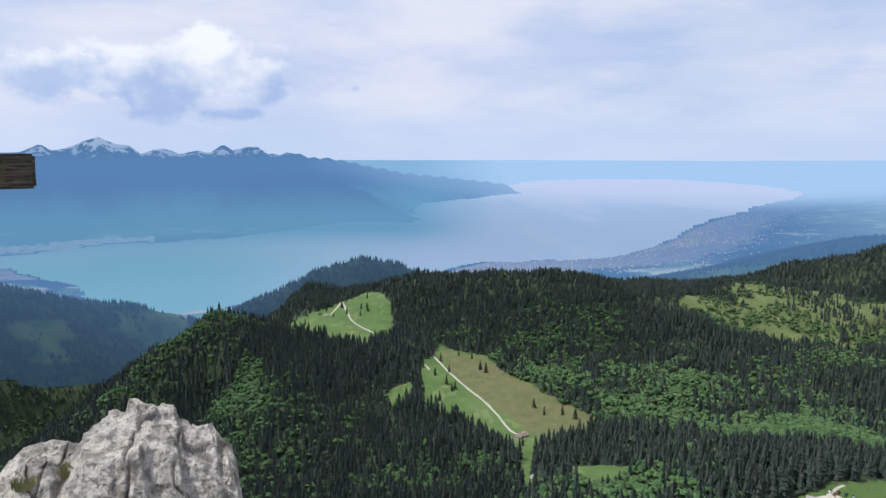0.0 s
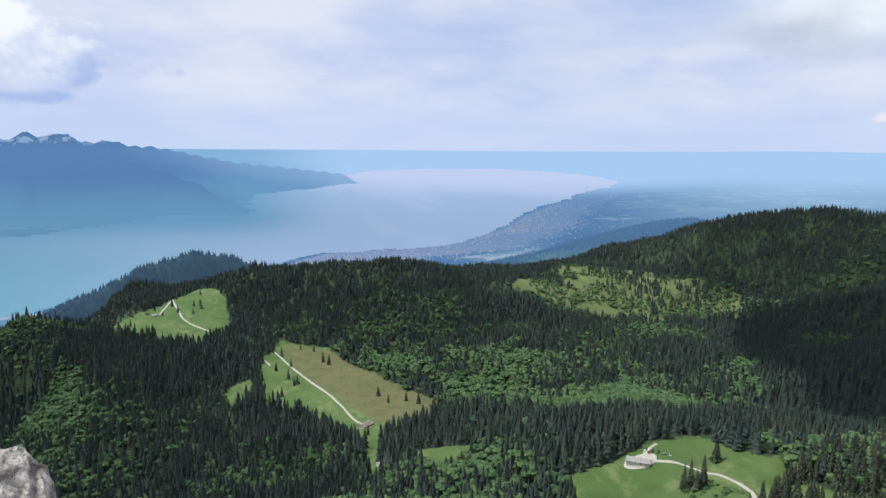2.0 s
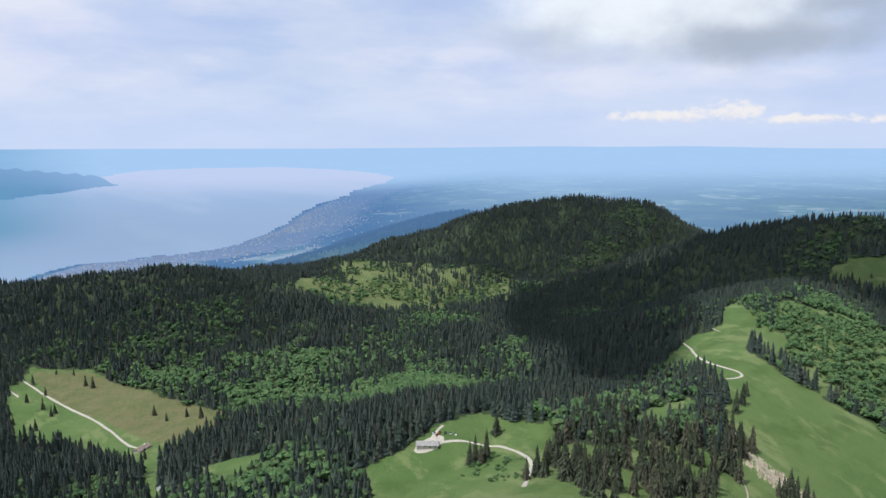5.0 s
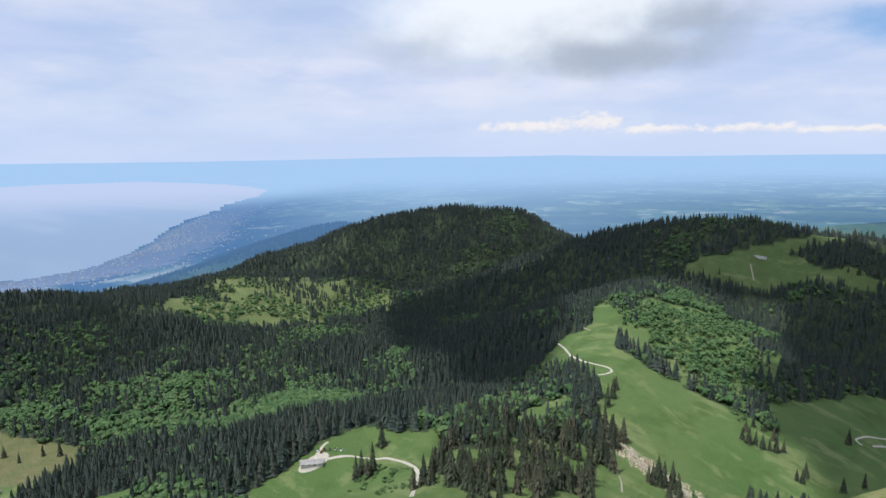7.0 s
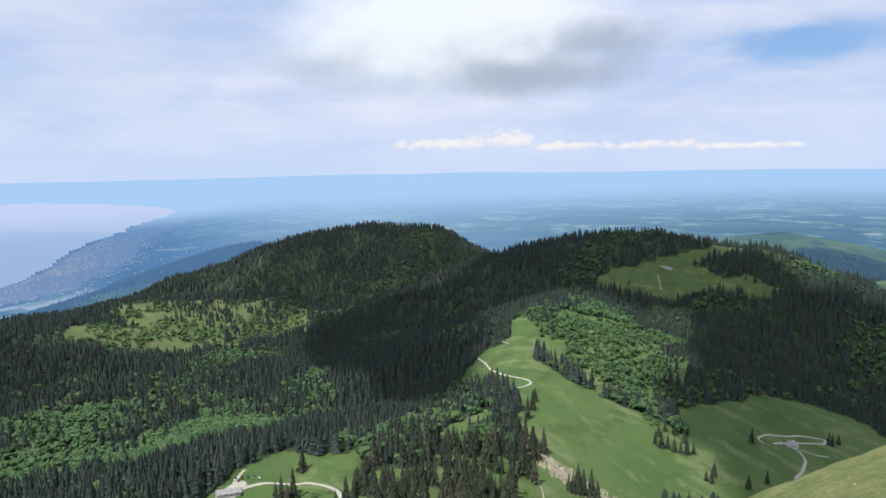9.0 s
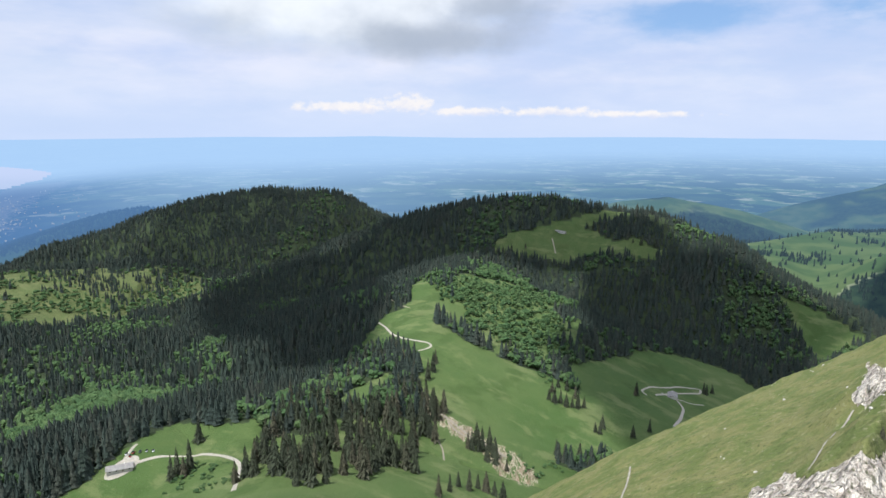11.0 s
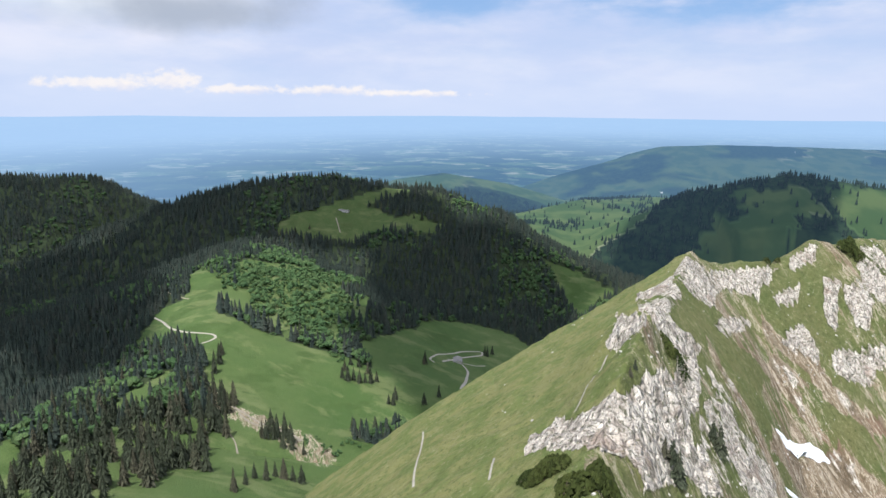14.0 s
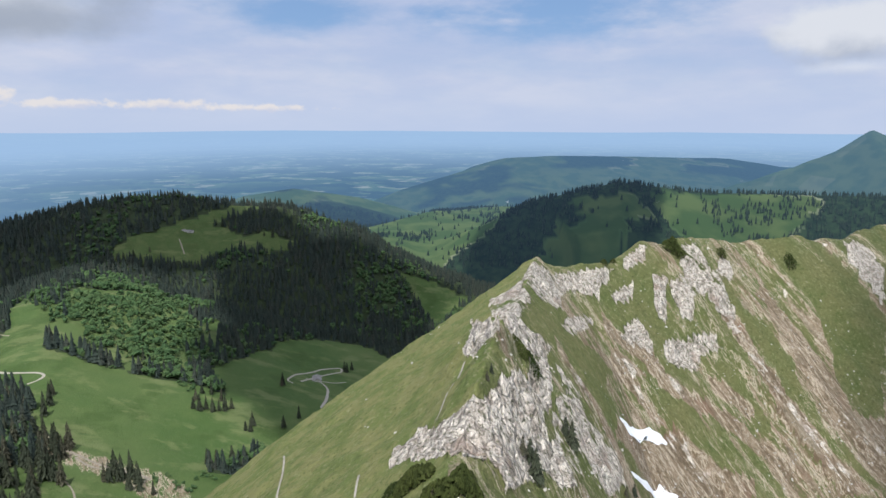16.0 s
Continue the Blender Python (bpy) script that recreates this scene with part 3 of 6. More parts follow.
MEADOWS.append([(1285.3, 686.1), (1331, 691.7), (1372, 653), (1437.8, 570.1), (1541.4, 509.9), (1517.7, 447), (1430.8, 526.1), (1380.7, 442.7), (1386, 338.1), (1354.6, 359.9), (1278.8, 622.1)])
MEADOWS.append([(986.9, 669.2), (947.3, 606.9), (790.2, 498.5), (743.8, 491.5), (731.4, 437.1), (749.6, 381.6), (752, 319.4), (724, 241.9), (863.6, 176.6), (657.6, 199.7), (560.5, 237.7), (469.8, 229.8), (503.6, 280.2), (544.9, 353.4), (626.1, 419.4), (664, 518.5), (682.8, 559.7), (762.7, 583.4), (811.2, 579)])
MEADOWS.append([(544.9, 353.4), (513.5, 285.6), (464.8, 232.5), (419.9, 214.9), (323.5, 280.4), (366.6, 306.4), (437.7, 318.1), (463.3, 353.7)])
MEADOWS.append([(459.8, 431.9), (522.3, 445), (588, 437.9), (552.6, 412.3), (493.4, 407.8), (441.9, 403)])
MEADOWS.append([(805.9, 313.1), (965.2, 296.1), (1090.6, 260.9), (1124.5, 196.6), (1100.4, 149.8)] + [site(a, r, 0)[:2] for a, r in ((85, 1050), (92, 900), (92, 640), (80, 560), (71.5, 700))])
MEADOWS.append([site(a, r, 0)[:2] for a, r in ((36.5, 380), (36.5, 520), (40, 560), (46, 575), (50, 600), (55, 640), (60, 640), (68, 640), (72, 300), (50, 300))])
MEADOWS.append([site(a, r, 0)[:2] for a, r in ((24.5, 400), (24.5, 540), (29, 570), (36.5, 570), (38, 400), (30, 360))])
MEADOWS.append([(1412.4, 145), (1414.3, 95.6), (1394.6, 19), (1383.4, -17.1), (1264.4, 60.5), (1330.4, 84.8), (1359.3, 107.4)])
MEADOWS.append([(80, 905), (122, 905), (138, 865), (132, 815), (112, 770), (92, 790), (82, 850)])
# open slopes where scattered broadleaf trees and bushes stand in the grass
SCRUB = []
SCRUB.append([(946.6, 614.7), (1027.4, 606.1), (1110, 560), (1130, 470), (1060, 400), (978.2, 361.1), (820.2, 339.9), (774.6, 354.2), (748.7, 399.3), (748.5, 454.4), (772.1, 503.9)])
SCRUB.append([(521.8, 1473.2), (640, 1640), (761.2, 1719), (979.1, 1680), (938.9, 1529.4), (1043.1, 1524.5), (1126.9, 1457.8), (1000.6, 1295.9), (859, 1305.7), (750.3, 1274.3), (685.8, 1306), (605.5, 1407)])
DRY = [(-4.3, 1259.8), (69.5, 1227.6), (159.3, 1047.7), (223.6, 932.3), (193.6, 867.3), (126.5, 873.8), (74.4, 998.7), (15.7, 1137.7)]
WASH = [(575.6, 392.3), (549.1, 343.3), (552, 307), (548, 268), (537, 235), (492, 224), (489, 246), (515, 290), (517, 321), (536, 363)]

CLIFFS = []
CLIFFS.append([(230.8, -20.0), (205.7, -19.9), (184.6, -16.2), (185.2, -19.8), (186.9, -24.2), (178.6, -22.7), (163.8, -16.6), (161.4, -13.3), (159.4, -10.0), (204.5, -8.3), (228.5, -7.1)])
CLIFFS.append([(210.5, -3.3), (160.7, -7.1), (151.2, -9.1), (144.7, -8.3), (157.1, -1.0), (161.4, -0.0)])
CLIFFS.append([(242.8, -23.2), (253.7, -28.9), (257.0, -34.9), (267.6, -47.8), (278.7, -62.6), (271.8, -60.4), (266.5, -54.4), (257.8, -51.2), (253.2, -44.0), (250.6, -38.9), (226.2, -33.2), (216.4, -27.0), (216.2, -22.8), (228.3, -19.8)])
CLIFFS.append([(287.1, -68.7), (294.7, -76.6), (293.8, -80.8), (289.0, -78.0), (280.9, -69.1), (281.5, -65.8)])
CLIFFS.append([(266.1, -60.2), (275.0, -69.7), (266.5, -68.7), (262.3, -63.6), (261.6, -59.3)])
CLIFFS.append([(251.4, -60.6), (258.2, -68.5), (249.4, -70.6), (246.8, -70.0), (245.4, -63.3), (245.9, -59.5)])
CLIFFS.append([(306.8, -98.2), (310.8, -106.0), (303.5, -108.6), (298.5, -109.9), (309.2, -121.1), (299.7, -120.7), (294.0, -114.0), (282.5, -115.7), (275.8, -111.6), (280.2, -106.0), (285.6, -102.3), (275.2, -95.6), (267.9, -91.9), (267.7, -87.6), (274.7, -87.8), (282.3, -87.1), (289.5, -94.4)])
CLIFFS.append([(282.2, -80.0), (283.9, -87.5), (274.4, -84.2), (266.4, -83.1), (261.3, -78.4), (268.5, -77.6)])
CLIFFS.append([(250.3, -75.6), (257.7, -80.8), (262.7, -90.4), (266.4, -100.0), (263.4, -104.1), (260.1, -98.1), (255.9, -92.7), (248.0, -87.1), (245.4, -81.5), (244.8, -77.4), (247.1, -75.6)])
CLIFFS.append([(212.1, -29.9), (229.2, -37.3), (247.2, -47.9), (243.9, -48.9), (232.9, -43.8), (208.5, -32.8)])
CLIFFS.append([(178.6, -22.7), (168.8, -22.6), (159.1, -22.5), (144.7, -19.7), (133.4, -17.4), (137.5, -20.6), (132.8, -22.7), (128.3, -22.9), (123.0, -19.5), (124.0, -16.3), (119.3, -14.2), (114.6, -11.4), (104.7, -7.7), (108.5, -5.8), (109.2, -3.7), (103.8, 0.6), (111.9, 5.0), (120.7, 10.2), (121.8, 14.3), (129.4, 14.3), (132.6, 8.5), (124.1, 3.1), (121.4, -0.8), (126.6, -3.3), (130.0, -6.7), (137.4, -9.7), (146.9, -14.1), (158.9, -16.2)])
CLIFFS.append([(350.6, -194.4), (364.0, -210.4), (356.1, -219.7), (321.7, -201.0), (328.1, -199.1), (337.7, -193.5)])
MOTTLED = []
MOTTLED.append([(163.1, -25.1), (179.6, -33.3), (175.0, -37.3), (170.3, -41.0), (159.6, -42.0), (134.2, -27.5), (132.8, -22.7), (137.5, -20.6), (148.2, -21.1)])
MOTTLED.append([(180.3, -24.0), (186.1, -32.0), (178.4, -35.5), (177.3, -32.9), (166.4, -25.6)])
CHUTES = []
CHUTES.append([(293.0, -102.7), (285.4, -107.6), (278.9, -114.5), (266.9, -118.9), (257.0, -125.2), (252.9, -128.5), (242.8, -133.7), (232.4, -144.5), (228.3, -147.0), (225.1, -137.8), (235.4, -127.3), (246.1, -120.7), (256.7, -115.0), (271.6, -110.2), (281.5, -104.6)])
CHUTES.append([(320.8, -137.3), (305.4, -137.3), (297.2, -145.7), (281.4, -147.9), (269.3, -147.7), (265.1, -154.6), (253.4, -163.8), (242.1, -158.4), (249.6, -153.3), (258.4, -146.0), (268.2, -140.1), (286.2, -137.1), (297.8, -130.4)])
CHUTES.append([(254.4, -50.7), (248.0, -57.5), (247.6, -70.2), (240.9, -74.8), (239.5, -86.9), (238.2, -99.0), (232.9, -115.6), (230.1, -120.7), (227.5, -113.5), (231.3, -96.6), (234.0, -76.1), (240.0, -65.2), (242.8, -54.9)])
CHUTES.append([(216.4, -41.0), (239.0, -55.8), (236.3, -61.3), (236.1, -69.0), (230.6, -60.1), (222.3, -64.2), (222.4, -72.9), (220.1, -65.1), (225.0, -57.4), (223.3, -48.1)])
CHUTES.append([(192.7, -45.9), (221.0, -72.6), (216.8, -85.8), (216.1, -100.0), (211.6, -98.3), (192.7, -64.6), (186.8, -52.5), (177.8, -42.7)])
CHUTES.append([(250.1, -93.4), (248.5, -105.8), (245.1, -111.0), (241.8, -105.1), (243.9, -94.6)])
GREENS = []
GREENS.append([(285.2, -114.7), (283.2, -124.9), (277.2, -133.4), (270.1, -137.5), (259.1, -131.0), (258.7, -125.8), (273.0, -121.1), (278.9, -114.5)])
GREENS.append([(316.7, -163.4), (343.0, -187.6), (319.1, -199.6), (266.7, -172.0), (263.1, -157.0), (280.1, -158.5)])
GREENS.append([(204.3, -30.9), (226.5, -48.7), (228.4, -53.7), (187.8, -37.2), (188.4, -29.9)])
GREENS.append([(208.0, -19.4), (215.2, -28.2), (200.5, -30.4), (188.5, -25.0), (191.4, -19.2)])
GREENS.append([(269.0, -75.2), (267.2, -85.0), (258.4, -81.0), (250.3, -72.4), (259.2, -69.6)])
GREENS.append([(258.9, -99.4), (255.4, -108.2), (248.3, -112.2), (243.0, -116.6), (239.1, -113.5), (244.1, -107.5), (252.0, -97.2)])
GREENS.append([(281.3, -71.0), (292.1, -89.5), (280.5, -79.5), (265.6, -75.3), (267.3, -69.7)])


def land_cover(x, y):
    r, az = np.hypot(x, y), np.degrees(np.arctan2(x, y))
    meadow = np.zeros_like(x)
    mx, my = x + 19 * fbm(x, y, 60, 4, 81), y + 19 * fbm(x, y, 60, 4, 82)
    for ring in MEADOWS:
        meadow = np.maximum(meadow, inside(mx, my, ring))
    for ring in SCRUB:
        meadow = np.maximum(meadow, inside(mx, my, ring))
    meadow = np.where((az > 86) & (az < 93.5) & (r > 1550) & (fbm(x, y, 160, 4, 84) < 0.22), 1.0, meadow)
    meadow = np.where((az > 97) & (r > 2300), 1.0, meadow)
    summit = (r < 330) & ((az < 35) | (az > 60)) | ((az > 60) & (az < 180) & (r < 620))
    meadow = np.where(summit | (np.abs(az) > 128), 1.0, meadow)
    dry = 0.85 * inside(x, y, DRY)
    # far meadows toned down: the haze over them is put into their colour
    dry = np.where((meadow > 0.5) & (r > 1300) & (az > 5) & (az < 86), np.where(az < 48, 0.42, 0.2), dry)
    bare = 0.5 * inside(0.5 * (x + mx), 0.5 * (y + my), WASH)
    rock = np.zeros_like(x)
    # the arete: bare rock along the crest and in ribs, scree between
    on = (x > 90) & (r < 620) & (az < 178) & (y < 60)
    bare[on], rock[on] = arete_cover(x[on], y[on], bare[on])
    dry = np.where(on & (y < -0.19 * (x - 110) * smooth(90, 130, x) + 2), 0.7, np.where((r < 330) & (az > 60) & (az < 178), 0.25, dry))
    rock = np.where((r < 40), np.maximum(rock, 0.35 + 0.3 * fbm(x, y, 6, 3, 2)), rock)
    return meadow.astype(float), dry, np.clip(bare, 0, 1), np.clip(rock, 0, 1)


def arete_cover(x, y, bare):
    wx, wy = x + 2.2 * fbm(x, y, 9, 4, 51), y + 2.2 * fbm(x, y, 9, 4, 52)
    crest_y = -0.19 * (x - 110) * smooth(90, 130, x)
    face = y < crest_y + 2
    across, down = 0.54 * x - 0.84 * y, 0.84 * x + 0.54 * y
    ribs = fbm(across, down * 0.14, 11, 5, 41, True)
    up = smooth(-125, -62, near_height(x, y))
    rock = np.where(face, smooth(0.25, 0.95, ribs) * (0.05 + 0.46 * up), 0.0)
    streaks = fbm(across, down * 0.09, 9, 5, 47)
    bare = np.maximum(bare, np.where(face, 0.27 + 0.60 * streaks + 0.34 * (1 - up), 0))
    for ring in GREENS:
        hit = inside(wx, wy, ring)
        bare, rock = np.where(hit, 0.25 * bare, bare), np.where(hit, 0.5 * rock, rock)
    for ring in CHUTES:
        hit = inside(wx, wy, ring)
        bare = np.where(hit, 0.95, bare)
        rock = np.where(hit, 0.26 + 0.3 * ribs, rock)
    for ring in MOTTLED:
        rock = np.where(inside(wx, wy, ring), 0.42 + 0.35 * ribs, rock)
    for ring in CLIFFS:
        rock = np.where(inside(wx, wy, ring), 0.64 + 0.40 * ribs, rock)
    return bare, rock


FINE = np.concatenate([np.arange(-38, 60, 0.2), np.arange(60, 126, 0.13)])
REST = np.arange(126.0, 322.0, 3.0)
BEARINGS = np.concatenate([FINE, REST])
RINGS = np.concatenate([[0.0], np.exp(np.linspace(math.log(2.0), math.log(70), 26))[:-1], np.exp(np.linspace(math.log(70), math.log(380), 230))[:-1], np.exp(np.linspace(math.log(380), math.log(FOLD), 180))])
gx, gy, gf = polar_grid(BEARINGS, RINGS)
gz = height(gx, gy)
meadow, dry, bare, rock = land_cover(gx, gy)
gr = np.hypot(gx, gy)
crest = smooth(430, 340, gr) * (gx > 40) * (gy < 0.5 * gx) * np.where(gy > -0.19 * (gx - 110) * smooth(90, 130, gx), 0.85, 0.35)
gz = np.where((gr > 2540) & (np.degrees(np.arctan2(gx, gy)) > 86), np.minimum(gz, -600), gz)
# ledges and blocks where the rock lies bare
gz = gz + np.where((gr > 70) & (gr < 620), smooth(0.4, 0.8, rock) * (1.6 * fbm(gx, gy, 6, 3, 71, True) + 0.9 * fbm(gx, gy, 2.4, 2, 72)), 0)
ground = array_mesh("ground", np.stack([gx, gy, gz], -1), gf, ground_material(), True,
                    (("meadow", meadow), ("dry", dry), ("bare", bare), ("rock", rock), ("crest", crest)))
tagged(ground, "alpine pasture, forest floor and limestone on steep ground", "ground", kind="structure")
GRID = gz.reshape(len(BEARINGS), len(RINGS))


def lie(x, y):
    """Height of the ground sheet itself (not of the smooth form behind it)."""
    x, y = np.asarray(x, float), np.asarray(y, float)
    az = np.degrees(np.arctan2(x, y))
    u = np.interp(np.where(az < -38, az + 360, az), BEARINGS, np.arange(len(BEARINGS)))
    v = np.interp(np.hypot(x, y), RINGS, np.arange(len(RINGS)))
    i, j = np.minimum(u.astype(int), len(BEARINGS) - 2), np.minimum(v.astype(int), len(RINGS) - 2)
    u, v = u - i, v - j
    return GRID[i, j] * (1 - u) * (1 - v) + GRID[i + 1, j] * u * (1 - v) + GRID[i, j + 1] * (1 - u) * v + GRID[i + 1, j + 1] * u * v


# ---------- the distance: lake, plain and ranges, folded in towards the horizon ----------
def far_cover(x, y, z):
    """What covers the land behind the near hills, and how thickly haze is painted over it."""
    r, az = np.hypot(x, y), np.degrees(np.arctan2(x, y))
    # reach of the painted haze: thick over the lake basin, thinner over the hills
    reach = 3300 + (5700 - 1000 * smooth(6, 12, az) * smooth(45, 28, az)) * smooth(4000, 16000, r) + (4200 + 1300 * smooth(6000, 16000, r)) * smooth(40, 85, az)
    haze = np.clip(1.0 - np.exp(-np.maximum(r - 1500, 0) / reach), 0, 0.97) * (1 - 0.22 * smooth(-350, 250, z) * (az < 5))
    shore = shore_distance(x, y)
    forest = np.zeros_like(x)
    for crest, half in ((BLUE_HILL, 900), (GORGE_SIDE, 1200), (SHADY_HILL, 1000), (LONG_HILL, 2600), (LOW_HILL, 1200), (PASTURE_KNOB, 900), (SNOW_RANGE, 9000)):
        d = along(x, y, crest)[0]
        forest = np.maximum(forest, 1.0 - smooth(half * 0.6, half, d + 0.35 * half * fbm(x, y, half * 0.7, 4, 13)))
    open_ = smooth(0.05, 0.3, fbm(x, y, 900, 4, 23)) * (r < 16000) * np.where((r < 4300) & (az > 86), 0.0, 1)
    # fields and woods share the farther hills; the shady hill is open in its middle and on its far shoulder
    wooded = smooth(0.10, -0.02, fbm(x, y, 1500, 3, 33) * 0.5 + fbm(x, 0.5 * y, 420, 4, 35))
    forest = np.where((r > 4300) & (r < 16000) & (az > 60) & (az < 112), forest * wooded, forest)
    dip, drift = np.degrees(np.arctan2(z, r)), 1.3 * fbm(x, y, 300, 4, 29)
    glade = (r > 2500) & (r < 4300) & (1.0 - ((az - 101.8) / 2.9) ** 2 - ((dip + 9.8) / 3.6) ** 2 + 4.2 * fbm(x, y, 95, 4, 28) + 0.16 * (az - 101.8) * (dip + 8.5) > 0.0)
    glade |= (r > 2500) & (r < 4300) & (az > 105.2 + 0.7 * (-5.5 - dip) + drift) & (az < 116 + 2 * drift) & (dip < -5.4 + 0.4 * drift)
    glade |= (r > 2500) & (r < 5000) & (az > 82) & (az < 93.4 + 1.2 * (dip + 7.9) + drift)
    forest = np.where(glade, 0.0, forest)
    pasture = np.maximum(0.0, 1 - forest) * ((r < 6500) | (az < 112) & (r < 11000)) * (az > 60)
    pasture = np.maximum(pasture, open_ * 0.9 * (az > 20))
    pasture = np.maximum(pasture, 0.85 * smooth(0.08, 0.2, fbm(x, y, 420, 4, 44)) * (az < -21) * (dip < -12.2) * (r > 2750) * (r < 5000))
    pasture = np.maximum(pasture, 0.92 * ((az > 108) & (r < 9600) & (forest < 0.5)))
    town = np.where((r < 22000) & (az > 0) & (az < 29), 1 - smooth(300, 2600, shore), 0) * (~inside(x, y, LAKE_SHORE))
    town = np.maximum(town, 0.72 * ((az < -23) & (z > LAKE_LEVEL + 0.5) & (z < LAKE_LEVEL + 45) & (r > 9500)))
    snow = np.where(r > 15000, 0.82 * smooth(-480, 60, z) * smooth(-9, -14, az), 0)
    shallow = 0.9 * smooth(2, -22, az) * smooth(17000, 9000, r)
    # paler painted haze low on the far shore and over the plain
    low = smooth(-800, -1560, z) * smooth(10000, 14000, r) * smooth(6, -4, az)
    plain_ = smooth(24, 42, az) * smooth(6500, 12000, r)
    return haze, low, plain_, forest, pasture, town, snow, np.clip(shallow, 0, 1)


def far_sheet():
    bearings = np.concatenate([np.arange(-38, 126, 0.28), np.arange(126.0, 322.0, 3.0)])
    rings = np.concatenate([np.exp(np.linspace(math.log(FOLD - 40), math.log(12000), 150))[:-1], np.exp(np.linspace(math.log(12000), math.log(85000), 150))])
    x, y, f = polar_grid(bearings, rings)
    z = height(x, y)
    r, az = np.hypot(x, y), np.degrees(np.arctan2(x, y))
    s = folded(r)
    # the near sheet laps over the first rings
    z = np.where((az < -10) & (r < FOLD + 6), z - 15, z)
    verts = np.stack([x * s, y * s, z * s], -1)
    wet = (z <= LAKE_LEVEL + 0.5)
    face_wet = wet[f].all(1)
    haze, low, plain_, forest, pasture, town, snow, shallow = far_cover(x, y, z)
    true = np.stack([x, y, z], -1)
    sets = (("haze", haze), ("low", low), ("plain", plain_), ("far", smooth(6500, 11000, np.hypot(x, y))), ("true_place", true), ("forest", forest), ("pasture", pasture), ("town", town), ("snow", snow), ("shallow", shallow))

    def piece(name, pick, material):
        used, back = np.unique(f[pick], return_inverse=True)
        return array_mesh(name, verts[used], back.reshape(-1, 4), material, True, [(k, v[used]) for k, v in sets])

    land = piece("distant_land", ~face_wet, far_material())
    tagged(land, "hills, plain and snow-flecked range with blue haze painted on as glow", "hills", kind="structure")
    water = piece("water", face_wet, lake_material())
    tagged(water, "wide lake, pale mirrored sky and haze painted on as glow", "lake", kind="structure")


far_sheet()


# ---------- trees ----------
SKYLINE = np.maximum.accumulate(GRID / np.maximum(RINGS, 1e-3), axis=1)


def in_sight(x, y, top):
    """Whether a height above a place rises over all the ground before it, seen from the summit."""
    az, r = np.degrees(np.arctan2(x, y)), np.hypot(x, y)
    i = np.clip(np.searchsorted(BEARINGS, np.where(az < -38, az + 360, az)) - 1, 0, len(BEARINGS) - 1)
    j = np.clip(np.searchsorted(RINGS, r) - 2, 0, len(RINGS) - 1)
    return top / r > SKYLINE[i, j] - 0.001


def spruce_shape(rng, tiers, sides, spread):
    """A unit-high spruce: ragged drooping tiers of branches, narrowing to a spire."""
    v, f = [], []
    for k in range(tiers):
        low, top = 0.06 + 0.80 * k / tiers, 0.06 + 0.80 * k / tiers + 1.55 / tiers
        top = min(top, 1.0) if k < tiers - 1 else 1.0
        rad = spread * (1 - 0.86 * k / tiers) ** 0.9
        base = len(v)
        turn = rng.uniform(0, 6.28)
        for s in range(sides):
            a = turn + 6.283 * s / sides
            q = rad * (rng.uniform(0.50, 0.95) if s % 2 else rng.uniform(0.9, 1.3))
            v.append((q * math.cos(a), q * math.sin(a), low + rng.uniform(-0.02, 0.03)))
        v.append((rng.uniform(-0.01, 0.01), rng.uniform(-0.01, 0.01), top))
        f += [(base + s, base + (s + 1) % sides, base + sides) for s in range(sides)]
    return np.array(v), np.array(f)


def leafy_shape(rng, clumps):
    """A unit-high broadleaf crown: uneven clumps round a short stem."""
    bm = bmesh.new()
    for k in range(clumps):
        a, q = rng.uniform(0, 6.28), rng.uniform(0.16, 0.36) if k else 0
        z = 0.62 if k == 0 else rng.uniform(0.34, 0.72)
        size = rng.uniform(0.15, 0.24) if k else 0.27
        made = bmesh.ops.create_icosphere(bm, subdivisions=1, radius=size, matrix=Matrix.Translation((q * math.cos(a), q * math.sin(a), z)))
        for vert in made["verts"]:
            vert.co += Vector((rng.uniform(-1, 1), rng.uniform(-1, 1), rng.uniform(-1, 1))) * 0.08
    v = np.array([tuple(p.co) for p in bm.verts])
    f = np.array([[p.index for p in q.verts] for q in bm.faces])
    bm.free()
    return v, f


def planted(name, shapes, x, y, tall, wide, material, label, category, sink=0.4, smooth_=False):
    """Many plants of a few shapes, too many to count, as one mesh."""
    rng = np.random.default_rng(5)
    vs, fs, own, count = [], [], [], 0
    z = lie(x, y) - sink
    kind, turn = rng.integers(0, len(shapes), len(x)), rng.uniform(0, 6.28, len(x))
    for k, (v, f) in enumerate(shapes):
        pick = np.nonzero(kind == k)[0]
        c, s = np.cos(turn[pick])[:, None], np.sin(turn[pick])[:, None]
        w, h = wide[pick][:, None], tall[pick][:, None]
        px = x[pick][:, None] + w * (v[:, 0] * c - v[:, 1] * s)
        py = y[pick][:, None] + w * (v[:, 0] * s + v[:, 1] * c)
        pz = z[pick][:, None] + h * v[:, 2]
        vs.append(np.stack([px, py, pz], -1).reshape(-1, 3))
        fs.append((f[None] + (np.arange(len(pick)) * len(v))[:, None, None] + count).reshape(-1, 3))
        count += len(pick) * len(v)
        own.append(np.repeat(rng.uniform(0, 1, len(pick)), len(v)))
    ob = array_mesh(name, np.concatenate(vs), np.concatenate(fs), material, smooth_, (("own", np.concatenate(own)),))
    return tagged(ob, label, category, kind="stuff")


